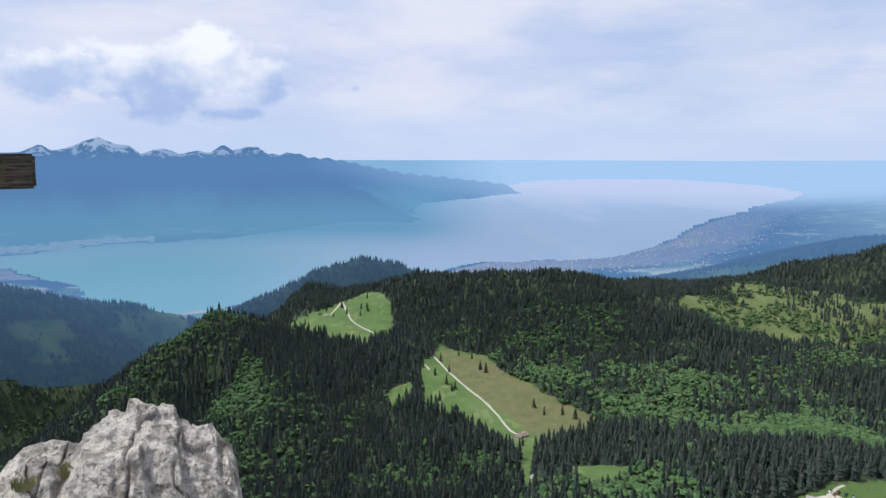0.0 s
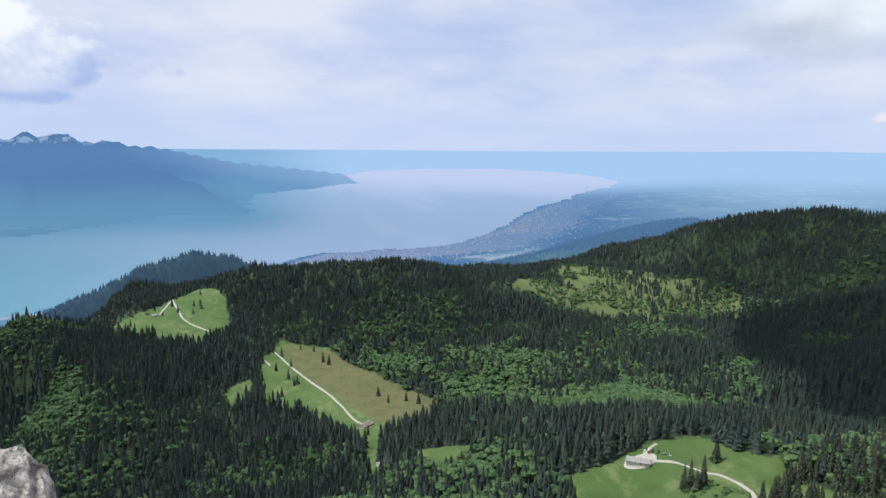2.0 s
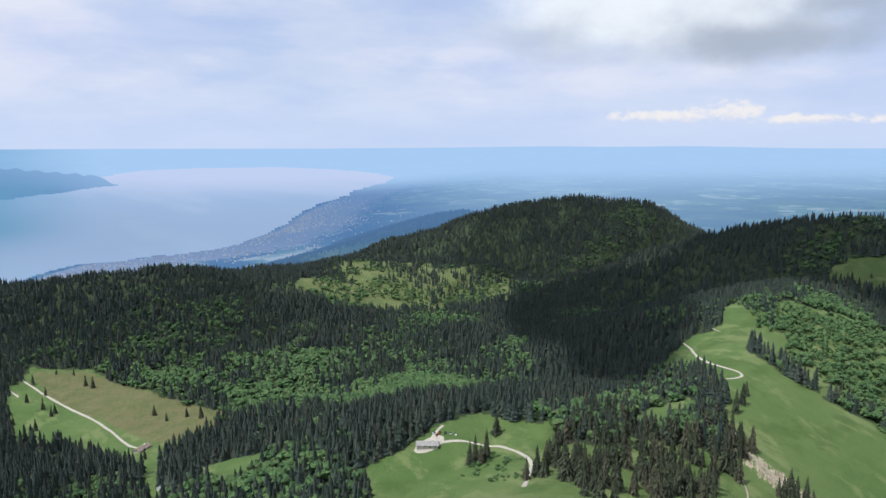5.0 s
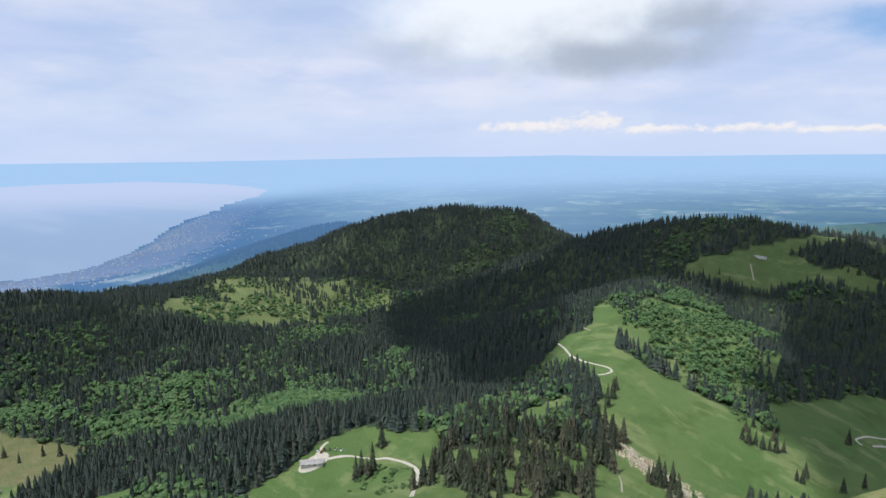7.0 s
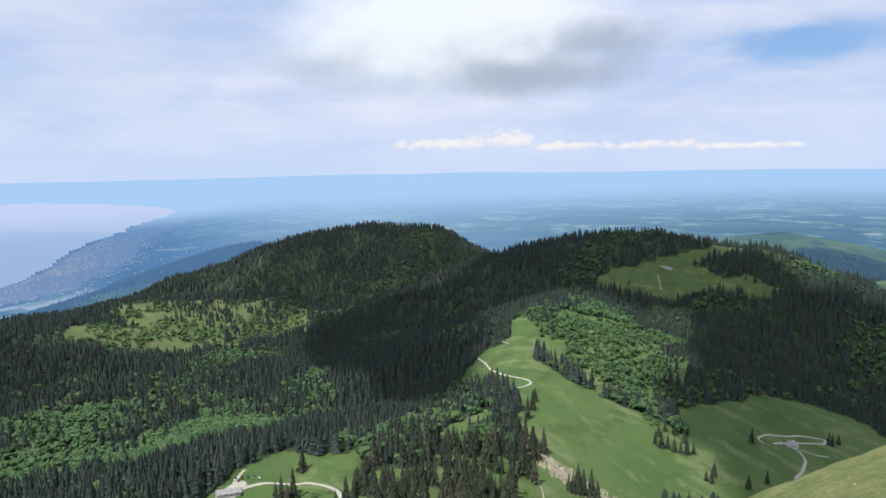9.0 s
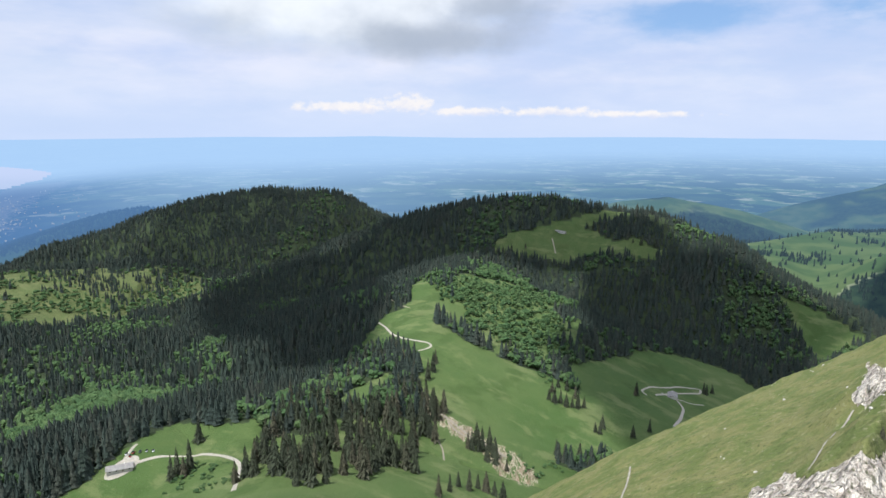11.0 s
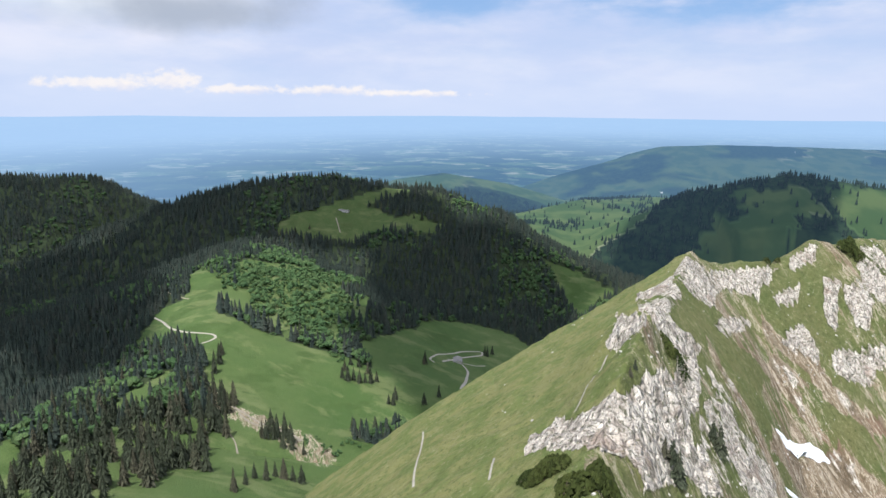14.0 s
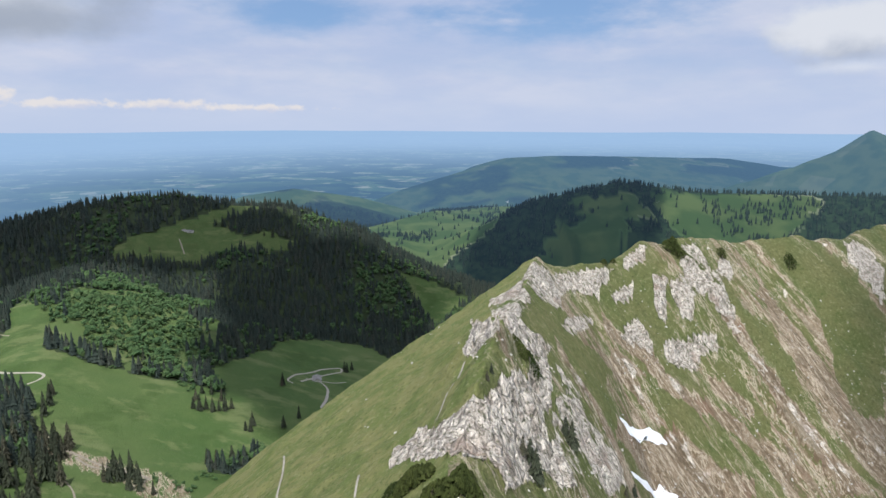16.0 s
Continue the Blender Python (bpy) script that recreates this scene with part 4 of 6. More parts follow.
def leaf_material(name, dark, light, warm, single=False):
    k = Mat(name, 0.85, 0.1)
    own = k.node("ShaderNodeObjectInfo", "Random") if single else k.attr("own")
    color = k.mix(own, dark, light)
    color = k.mix(k.steps(own, 0.66, 0.92, 0, 0.8), color, warm)
    color = k.mix(k.steps(k.noise(0.02, 3), 0.5, 0.75, 0, 0.5), color, warm)
    color = k.mix(k.steps(k.noise(0.9, 4, 0.75), 0.42, 0.62, 0, 0.75), color, tuple(c * 0.38 for c in dark))
    return k.done(k.mix(k.steps(k.noise(1.6, 3, 0.7), 0.56, 0.70, 0, 0.5), color, tuple(c * 1.35 for c in light)))


SPRUCE = leaf_material("spruce_needles", (0.038, 0.053, 0.045), (0.059, 0.078, 0.060), (0.066, 0.071, 0.056))
LEAVES = leaf_material("broad_leaves", (0.046, 0.088, 0.036), (0.088, 0.145, 0.052), (0.082, 0.120, 0.048))


def forest():
    rng = np.random.default_rng(11)
    crand = random.Random(4)
    bands = ((430, 900, 6.4, 6, 7), (900, 1500, 7.0, 4, 6), (1500, 2590, 9.0, 3, 6))
    for near, far, gap, tiers, sides in bands:
        a0, a1 = radians(-37), radians(100)
        count = int((a1 - a0) / 2 * (far * far - near * near) / (gap * gap))
        a = rng.uniform(a0, a1, count)
        r = np.sqrt(rng.uniform(near * near, far * far, count))
        x, y = r * np.sin(a), r * np.cos(a)
        meadow, dry, bare, rock = land_cover(x, y)
        z = height(x, y)
        # ground that falls away behind a crest is left thin
        hidden = ~in_sight(x, y, z + 16)
        open_slope = np.zeros(count, bool)
        for ring in SCRUB:
            open_slope |= inside(x + 70 * fbm(x, y, 110, 4, 64), y + 70 * fbm(x, y, 110, 4, 65), ring)
        keep = ((meadow < 0.5) | (open_slope & (rng.uniform(0, 1, count) < np.where(r < 1200, 0.97 * smooth(-0.62, -0.16, fbm(x, y, 55, 3, 66)), 0.95 * smooth(-0.42, 0.05, fbm(x, y, 55, 3, 66))))) | ((r > 1550) & (a < 1.1) & (rng.uniform(0, 1, count) < 0.05))) & (bare < 0.4) & (rock < 0.4) & ~(hidden & (rng.uniform(0, 1, count) < 0.94)) & (z > -1100) & ~((a > 1.632) & (r > 1550))
        x, y, z, open_slope = x[keep], y[keep], z[keep], open_slope[keep]
        leafy = LEAFY(x, y) + 0.3 * open_slope > rng.uniform(0.25, 0.75, len(x))
        shapes = [spruce_shape(crand, tiers, sides, crand.uniform(0.16, 0.215)) for _ in range(6)]
        xs, ys = x[~leafy], y[~leafy]
        tall = rng.uniform(11, 25, len(xs)) * (1.0 + 0.45 * fbm(xs, ys, 90, 3, 67))
        planted("spruce_forest", shapes, xs, ys, tall, tall * rng.uniform(0.9, 1.15, len(xs)), SPRUCE, "dense dark green spruce forest covering the slopes", "forest")
        shapes = [leafy_shape(crand, 6 if near < 900 else 3) for _ in range(5)]
        xs, ys = x[leafy], y[leafy]
        tall = rng.uniform(9, 15, len(xs)) * np.where(open_slope[leafy], rng.uniform(0.45, 1.0, len(xs)), 1.0)
        planted("broadleaf_wood", shapes, xs, ys, tall, tall * rng.uniform(0.9, 1.2, len(xs)), LEAVES, "bright green broadleaf trees among the spruces", "forest", 1.5)


GROVES = []
GROVES.append([(936.9, 576.1), (1203.9, 659), (1230.7, 582.1), (1212.8, 488.6), (1104.4, 401.8), (907.6, 363.1), (773, 338.5), (786.1, 411.2), (716.8, 440.1)])
GROVES.append([(565.1, 966.5), (691.1, 981.2), (803.3, 1042.3), (695.6, 799.5), (607.1, 698.2), (451.5, 577.7), (387.6, 594.7)])
GROVES.append([(175, 1231.2), (239.8, 1201.9), (244, 1089), (333, 1088), (368.8, 975.4), (273.8, 731.3), (270, 895.9), (209.3, 1037.1), (153.9, 1107.2)])
GROVES.append([(284.6, 1158), (423.5, 1217), (365.1, 1041.3), (255.1, 929)])
GROVES.append([(281.7, 795.4), (408.4, 910.9), (569.3, 970.4), (600.5, 881.5), (502, 733.2), (300.9, 666)])
GROVES.append([(-431.5, 1099.3), (-376, 1206.6), (-307.4, 1178.3), (-266, 977.3), (-350, 948.7)])
GROVES.append([(98.6, 1344.6), (188, 1247.7), (221.2, 1193.5), (153.1, 1140.6), (92.6, 1258.4)])
GROVES.append([(507.2, 1435), (613.4, 1546.2), (781, 1480.9), (782.1, 1351.9), (608.3, 1305.9), (495.7, 1375.1)])


def LEAFY(x, y):
    """How far broadleaf trees take over from spruce."""
    grove = np.zeros_like(x)
    wx, wy = x + 90 * fbm(x, y, 130, 4, 62), y + 90 * fbm(x, y, 130, 4, 63)
    for ring in GROVES:
        grove = np.maximum(grove, inside(wx, wy, ring))
    return 0.45 * grove + 0.33 + 0.55 * fbm(x, y, 150, 4, 61) - 0.16 * smooth(1400, 1700, np.hypot(x, y))


forest()


def far_forest():
    """Woods and single trees on the hazy hills behind, drawn in with the land that carries them."""
    rng = np.random.default_rng(31)
    crand = random.Random(12)
    n = 90000
    a, r = np.radians(rng.uniform(-37, 123, n)), np.sqrt(rng.uniform(2600.0 ** 2, 5600.0 ** 2, n))
    x, y = r * np.sin(a), r * np.cos(a)
    z = height(x, y)
    haze, low, plain_, forest_, pasture, town_, snow_, shallow = far_cover(x, y, z)
    clump = smooth(0.28, 0.5, fbm(x, y, 170, 4, 91))
    dense = np.maximum(np.where(pasture > 0.5, 0.05 + 0.8 * clump, 0.95 * (forest_ > 0.5)), 0.25 * clump)
    lift = np.maximum(height(x * 0.97, y * 0.97) / (r * 0.97), height(x * 0.92, y * 0.92) / (r * 0.92))
    keep = (rng.uniform(0, 1, n) < dense) & ~(z / r < lift - 0.008) & in_sight(x, y, z + 20)
    x, y, z, r, haze = x[keep], y[keep], z[keep], r[keep], haze[keep]
    tall = rng.uniform(15, 27, len(x))
    v, f = spruce_shape(crand, 2, 5, 0.24)
    s = folded(r)[:, None, None]
    verts = np.stack([x[:, None] + tall[:, None] * v[:, 0], y[:, None] + tall[:, None] * v[:, 1], z[:, None] - 1 + tall[:, None] * v[:, 2]], -1) * s
    faces = (f[None] + (np.arange(len(x)) * len(v))[:, None, None]).reshape(-1, 3)
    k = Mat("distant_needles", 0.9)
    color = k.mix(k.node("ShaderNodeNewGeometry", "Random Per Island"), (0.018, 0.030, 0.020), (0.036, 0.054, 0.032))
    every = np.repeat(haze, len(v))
    # needles carry the same painted blue haze as the land under them
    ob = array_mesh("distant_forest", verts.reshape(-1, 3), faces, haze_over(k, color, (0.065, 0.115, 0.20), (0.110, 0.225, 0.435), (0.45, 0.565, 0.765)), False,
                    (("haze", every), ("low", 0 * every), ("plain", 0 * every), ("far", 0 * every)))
    tagged(ob, "dark spruce woods on the hills behind, haze painted on as glow", "forest", kind="stuff")


far_forest()


# ---------- helpers for things ----------
def part(name, bm, material, parent, label=""):
    """Links a bmesh as one mesh object under a thing or a part."""
    me = bpy.data.meshes.new(name)
    bm.to_mesh(me)
    bm.free()
    me.materials.append(material)
    ob = new(name, me)
    ob.parent = parent
    return tagged(ob, label)


def mesh_part(name, v, f, material, parent=None, label=""):
    ob = array_mesh(name, v, f, material, False)
    ob.parent = parent
    return tagged(ob, label)


def box(bm, x0, y0, z0, x1, y1, z1):
    made = bmesh.ops.create_cube(bm, size=1, matrix=Matrix.Translation(((x0 + x1) / 2, (y0 + y1) / 2, (z0 + z1) / 2)) @ Matrix.Diagonal((x1 - x0, y1 - y0, z1 - z0, 1)))
    return made["verts"]


def plain(name, color, rough=0.8, vary=0.25, scale=2.0, metal=0.0):
    k = Mat(name, rough, 0.3)
    k.b.inputs["Metallic"].default_value = metal
    dark = tuple(c * (1 - vary) for c in color)
    return k.done(k.mix(k.steps(k.noise(scale, 4, 0.6), 0.35, 0.65), dark, color))


# ---------- unseen clouds, placed above the view to shade the hills ---
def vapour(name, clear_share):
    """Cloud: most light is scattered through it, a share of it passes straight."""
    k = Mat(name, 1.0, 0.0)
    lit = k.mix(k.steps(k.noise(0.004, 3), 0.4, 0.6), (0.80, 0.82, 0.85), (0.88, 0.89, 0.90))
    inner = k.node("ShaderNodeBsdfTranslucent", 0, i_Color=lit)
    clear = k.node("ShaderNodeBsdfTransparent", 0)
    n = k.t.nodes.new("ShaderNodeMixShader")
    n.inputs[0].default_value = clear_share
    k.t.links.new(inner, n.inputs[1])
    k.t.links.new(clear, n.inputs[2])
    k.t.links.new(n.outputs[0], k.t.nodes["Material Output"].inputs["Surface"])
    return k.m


THICK, THIN, FAINT = vapour("thick_shade_cloud", 0.20), vapour("thin_shade_cloud", 0.62), vapour("faint_shade_cloud", 0.76)
# ground outlines of the wanted shade, each cast by a cloud added above
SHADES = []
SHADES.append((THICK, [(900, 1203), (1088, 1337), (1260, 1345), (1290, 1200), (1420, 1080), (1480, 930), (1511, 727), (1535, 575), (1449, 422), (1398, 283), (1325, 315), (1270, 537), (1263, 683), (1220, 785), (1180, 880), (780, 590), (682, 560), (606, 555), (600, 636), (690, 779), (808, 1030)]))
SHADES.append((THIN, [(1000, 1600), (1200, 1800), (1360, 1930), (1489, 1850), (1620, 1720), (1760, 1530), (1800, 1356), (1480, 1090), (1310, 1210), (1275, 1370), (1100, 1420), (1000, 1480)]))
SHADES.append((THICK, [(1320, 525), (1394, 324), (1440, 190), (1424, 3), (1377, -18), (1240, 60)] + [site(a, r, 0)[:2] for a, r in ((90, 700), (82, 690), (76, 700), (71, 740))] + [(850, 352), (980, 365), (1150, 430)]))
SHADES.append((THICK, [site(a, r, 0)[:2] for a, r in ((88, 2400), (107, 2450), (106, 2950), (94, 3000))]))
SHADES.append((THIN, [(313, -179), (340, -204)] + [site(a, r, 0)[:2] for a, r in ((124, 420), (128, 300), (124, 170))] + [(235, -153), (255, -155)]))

# faint clouds, added to dim the wooded crest, knoll and front forest
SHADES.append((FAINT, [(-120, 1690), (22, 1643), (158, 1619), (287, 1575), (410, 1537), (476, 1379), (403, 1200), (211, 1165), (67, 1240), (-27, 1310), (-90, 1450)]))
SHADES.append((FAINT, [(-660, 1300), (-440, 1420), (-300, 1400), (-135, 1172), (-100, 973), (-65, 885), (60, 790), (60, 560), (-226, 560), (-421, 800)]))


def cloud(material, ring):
    """One unseen heap of vapour with a billowed top and a flatter base, shaped to cast the shade outlined by ring."""
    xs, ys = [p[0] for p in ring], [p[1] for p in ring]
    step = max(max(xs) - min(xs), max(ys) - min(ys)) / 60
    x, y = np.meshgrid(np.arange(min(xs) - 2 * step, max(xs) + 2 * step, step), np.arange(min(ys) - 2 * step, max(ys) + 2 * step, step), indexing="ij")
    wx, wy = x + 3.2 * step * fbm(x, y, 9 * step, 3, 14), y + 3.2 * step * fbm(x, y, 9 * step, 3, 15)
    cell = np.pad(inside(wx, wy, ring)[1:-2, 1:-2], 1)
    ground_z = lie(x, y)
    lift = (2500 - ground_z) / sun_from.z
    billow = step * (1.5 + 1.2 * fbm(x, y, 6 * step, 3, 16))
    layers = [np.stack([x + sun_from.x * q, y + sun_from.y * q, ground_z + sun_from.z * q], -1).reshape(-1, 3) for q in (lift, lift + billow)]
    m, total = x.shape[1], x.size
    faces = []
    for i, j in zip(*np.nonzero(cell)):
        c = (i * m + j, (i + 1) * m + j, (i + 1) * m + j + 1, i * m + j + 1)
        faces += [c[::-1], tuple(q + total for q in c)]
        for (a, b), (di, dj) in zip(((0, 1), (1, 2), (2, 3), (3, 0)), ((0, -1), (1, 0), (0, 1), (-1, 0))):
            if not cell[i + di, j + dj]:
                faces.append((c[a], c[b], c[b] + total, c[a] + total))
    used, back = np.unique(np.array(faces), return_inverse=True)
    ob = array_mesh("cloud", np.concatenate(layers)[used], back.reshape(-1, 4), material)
    tagged(ob, "unseen cumulus cloud placed above the hills to shade them", "cloud", "clouds overhead", "structure")


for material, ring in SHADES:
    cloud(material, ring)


# ---------- tracks and paths ----------
GRAVEL = plain("pale_gravel", (0.36, 0.33, 0.275), 0.95, 0.25, 0.6)
EARTH = plain("bare_earth", (0.30, 0.26, 0.20), 0.95, 0.3, 0.8)


def ribbon(name, points, width, material, label, category, raise_=0.22):
    """A track draped on the ground along a smooth line."""
    p = np.array(points, float)
    s = np.concatenate([[0], np.cumsum(np.hypot(*np.diff(p, axis=0).T))])
    u = np.linspace(0, s[-1], max(8, int(s[-1] / 3)))
    x, y = np.interp(u, s, p[:, 0]), np.interp(u, s, p[:, 1])
    for _ in range(6):
        x[1:-1], y[1:-1] = (x[:-2] + 2 * x[1:-1] + x[2:]) / 4, (y[:-2] + 2 * y[1:-1] + y[2:]) / 4
    tx, ty = np.gradient(x), np.gradient(y)
    q = np.hypot(tx, ty) + 1e-9
    w = width * (0.5 + 0.13 * fbm(u, u * 0, 14, 3, 5))
    rows = []
    for side in (-1, -0.33, 0.33, 1):
        px, py = x - ty / q * w * side, y + tx / q * w * side
        rows.append(np.stack([px, py, lie(px, py) + raise_ * (1 if abs(side) < 0.5 else 0.75)], -1))
    v = np.stack(rows, 1).reshape(-1, 3)
    f = [(4 * i + j, 4 * i + j + 1, 4 * i + j + 5, 4 * i + j + 4) for i in range(len(u) - 1) for j in range(3)]
    ob = array_mesh(name, v, f, material)
    return tagged(ob, label, category, kind="structure")


TRACKS = []
TRACKS.append(([(-20.2, 1241.4), (6, 1165.7), (33.9, 1090.5), (58.7, 1027.7), (79.8, 957), (94.3, 893.8), (110.3, 865.9)], 3.6))
TRACKS.append(([(-262.1, 1549.9), (-252.3, 1663.3), (-212.3, 1522), (-177.4, 1446.1), (-145.1, 1394)], 4.2))
TRACKS.append(([(304.9, 492.3), (324.1, 481), (346.4, 460.6), (348.2, 434.8), (343.3, 413.7), (332.6, 396), (309.9, 373.8), (288.7, 352.8)], 3.2))
TRACKS.append(([(302.6, 502.5), (309.6, 506.1), (319.5, 510.2)], 3.2))
TRACKS.append(([(762, 597.1), (734.7, 559.9), (706.5, 527.1), (691.6, 500), (684.7, 469.7), (683.4, 452.6), (677.9, 444.1), (662.5, 446.2), (654, 456.2)], 2.8))
TRACKS.append(([(848, 224.3), (851.3, 234.2), (883.8, 230.6), (950.1, 208.7), (982.7, 184.4), (963.9, 180.5), (923, 202.2), (864.5, 217.7)], 3.2))
TRACKS.append(([(886, 215.9), (891.5, 198.4), (868.3, 181.9), (821.4, 174.6), (782.3, 173.3)], 3.4))
TRACKS.append(([(891.5, 198.4), (903.2, 178.8), (920.6, 167.7)], 3.2))
TRACKS.append(([(-97, 1202.1), (-67.5, 1229.7), (-40.4, 1207.3), (-23.9, 1159.9)], 3.0))
for line, width in TRACKS:
    ribbon("road", line, width, GRAVEL, "pale gravel farm track across the pasture", "track")
FOOTPATHS = []
FOOTPATHS.append(([(190, 54), (176, 50), (161.6, 46.9), (147.1, 44.2), (136, 41)], 0.55))
FOOTPATHS.append(([(156.2, -0.4), (146.4, 2.4), (132.9, 4.0), (128.3, 5.3)], 0.45))
FOOTPATHS.append(([(127.9, 21.1), (123, 20.9), (118.2, 20.4)], 0.5))
FOOTPATHS.append(([(629.9, 197.1), (583.6, 199.5), (552.5, 205.5)], 0.4))
FOOTPATHS.append(([(511.6, 339), (499.8, 324.9), (489.6, 309.3), (468.3, 294.9)], 1.6))
FOOTPATHS.append(([(1363.5, 583.4), (1343.2, 570.5), (1321.1, 556.8)], 2.6))
FOOTPATHS.append(([(850.4, 643.8), (823.1, 607), (795.9, 562)], 1.6))
FOOTPATHS.append(([(563.2, 390), (552.5, 366.9), (544.6, 342.2), (535, 308.9), (539.1, 282.8), (533.6, 267.9)], 3.4))
FOOTPATHS.append(([(538.2, 335), (527.3, 316), (530.7, 306.3)], 3.0))
for line, width in FOOTPATHS:
    ribbon("pavement", line, width, EARTH if width > 1 else GRAVEL, "narrow trodden path worn through the grass", "path", 0.12)


# ---------- single spruces ----------
BARK = plain("spruce_bark", (0.10, 0.075, 0.055), 0.95, 0.4, 6.0)
NEEDLES = leaf_material("near_needles", (0.046, 0.056, 0.036), (0.074, 0.084, 0.052), (0.098, 0.088, 0.060), True)


def full_spruce(rng, spread):
    """A spruce 20 m high: trunk, and a crown of drooping ragged tiers with gaps between the sprays."""
    tree = new("spruce_tree")
    trunk = bmesh.new()
    bmesh.ops.create_cone(trunk, cap_ends=True, segments=7, radius1=0.32, radius2=0.04, depth=19, matrix=Matrix.Translation((0, 0, 9.2)))
    part("trunk", trunk, BARK, tree)
    v, f = [], []
    tiers = 15
    lean = rng.uniform(-0.3, 0.3)
    for k in range(tiers):
        u = k / tiers
        low, rad = 1.2 + 17.6 * u, 20 * spread * (1 - u) ** 0.8 * rng.uniform(0.85, 1.12) + 0.15
        sprays = 9 if k < 9 else 6
        turn = rng.uniform(0, 6.28)
        for s in range(sprays):
            if rng.random() < 0.12:
                continue
            a, w = turn + 6.283 * s / sprays + rng.uniform(-0.2, 0.2), rng.uniform(0.30, 0.52)
            q, b = rad * rng.uniform(0.7, 1.15), len(v)
            drop = 0.28 * q + rng.uniform(0, 0.35)
            v += [(lean * u, 0, low + 1.9 * (1 - 0.5 * u)),
                  (0.6 * q * math.cos(a - w), 0.6 * q * math.sin(a - w), low + 0.45),
                  (q * math.cos(a), q * math.sin(a), low - drop),
                  (0.6 * q * math.cos(a + w), 0.6 * q * math.sin(a + w), low + 0.45),
                  (0.35 * q * math.cos(a), 0.35 * q * math.sin(a), low - 0.2)]
            f += [(b, b + 1, b + 2), (b, b + 2, b + 3), (b + 1, b + 4, b + 2), (b + 4, b + 3, b + 2)]
    b = len(v)
    v += [(lean + 0.18, 0, 18.4), (lean - 0.1, 0.15, 18.4), (lean - 0.1, -0.15, 18.4), (lean, 0, 20.4)]
    f += [(b, b + 1, b + 3), (b + 1, b + 2, b + 3), (b + 2, b, b + 3)]
    mesh_part("crown", v, f, NEEDLES, tree)
    return tagged(tree, "dark spruce standing on the open pasture", "tree", "spruces on the pasture")


SPUR_TREES = [(322.3, 368.4), (313.3, 367.9), (341.2, 379.7), (317.2, 340.8), (316.8, 322.8), (319.3, 315.1), (345.4, 361.4), (406.5, 408.4), (411.1, 422.5), (405.5, 399), (368.9, 350.4), (339.1, 313.6), (386.9, 345.7), (350, 307), (428.1, 366.3), (371.4, 309.1), (420.1, 382.2), (382.5, 326.9), (406.9, 330), (431.4, 341), (472.8, 378.9), (491, 373.3), (414, 318.3), (416.8, 313.1), (472.1, 341.8), (476.6, 353.3), (455.4, 317.7), (415.3, 298.3), (511.4, 348.2), (494.9, 330.6), (537.2, 350), (532.3, 342.3), (503.1, 355), (543.7, 374.2), (377.4, 303.1), (455.4, 383.2), (444.2, 414.9), (432.1, 416.4), (448.5, 445.1), (442.2, 395.5), (336.4, 325.1), (331.7, 343.9), (330.9, 358.6)]
EDGE_TREES = [(622.2, 506.9), (624.5, 495.8), (629.7, 487.2), (621.5, 468.5), (635.7, 468.6), (611.1, 440.9), (582, 486.3), (540.7, 463.5), (494.9, 435.2), (523.5, 472.6), (485.4, 453.5), (462, 443), (602.6, 512.4), (547.3, 401), (532.4, 383), (552, 386.9), (586.5, 408), (613, 419.4), (600.5, 399.7), (621.4, 406.7), (641.3, 416.4), (602.1, 426.6), (462.5, 424.6), (426.5, 434.5), (416.7, 435.8), (403.7, 433.4), (379.7, 418.7), (347.3, 393.3), (513.6, 293.2), (526.8, 295.4), (522.4, 287.2), (529.2, 282.8), (523, 273.9), (357.4, 478.4), (315.3, 451.6), (315.1, 443.1), (322.1, 444.6), (307.3, 448.5)]
DELL_TREES = [(690.3, 293.1), (690.6, 286.1), (695.3, 280.9), (695.5, 273.9), (701.3, 269.1), (705.9, 263.7), (713.9, 259.6), (732.1, 299.6), (733.6, 289), (708.5, 297.2), (723.2, 273.9), (678.5, 227.5), (677.9, 232.7), (691.4, 229.3), (734.5, 189.1), (704.4, 198.9), (591.6, 241.7), (597.7, 234.9), (599.7, 229.5), (617.5, 227), (384.4, 246.6), (420.7, 251.8), (423, 243.2), (437.4, 243.7), (438.4, 236.8), (440.1, 230.1), (402.7, 248.4), (441.7, 223.5), (512.6, 296.8), (518.5, 288.3), (509.7, 274.8), (511.6, 267.2), (511.3, 255.6), (825.3, 233), (768.1, 346.1), (774.7, 361.3), (759.9, 334.6), (768.7, 370.7), (776.3, 386.7)]
FIELD_TREES = [(137.3, 983.9), (148.5, 955), (174.8, 953.7), (190.2, 934.9), (205.2, 896.1), (65.9, 1162), (53.3, 1218.5), (29.6, 1235.2), (-4.2, 1207.9), (-5.3, 1024.4), (19.5, 1073.4), (5.7, 1096.3), (-13.7, 1135.9), (10.9, 1152.6), (-31.2, 1061), (-39.9, 1048.8), (222.1, 943.8), (14.7, 1066.5), (126.3, 605.7), (102.1, 828.1), (129.9, 844.9), (162.3, 590.9), (169.8, 589.8), (289.7, 524.4), (288.3, 530.7), (-188.7, 1663.5), (-305.6, 1471), (74.8, 1144.6)]
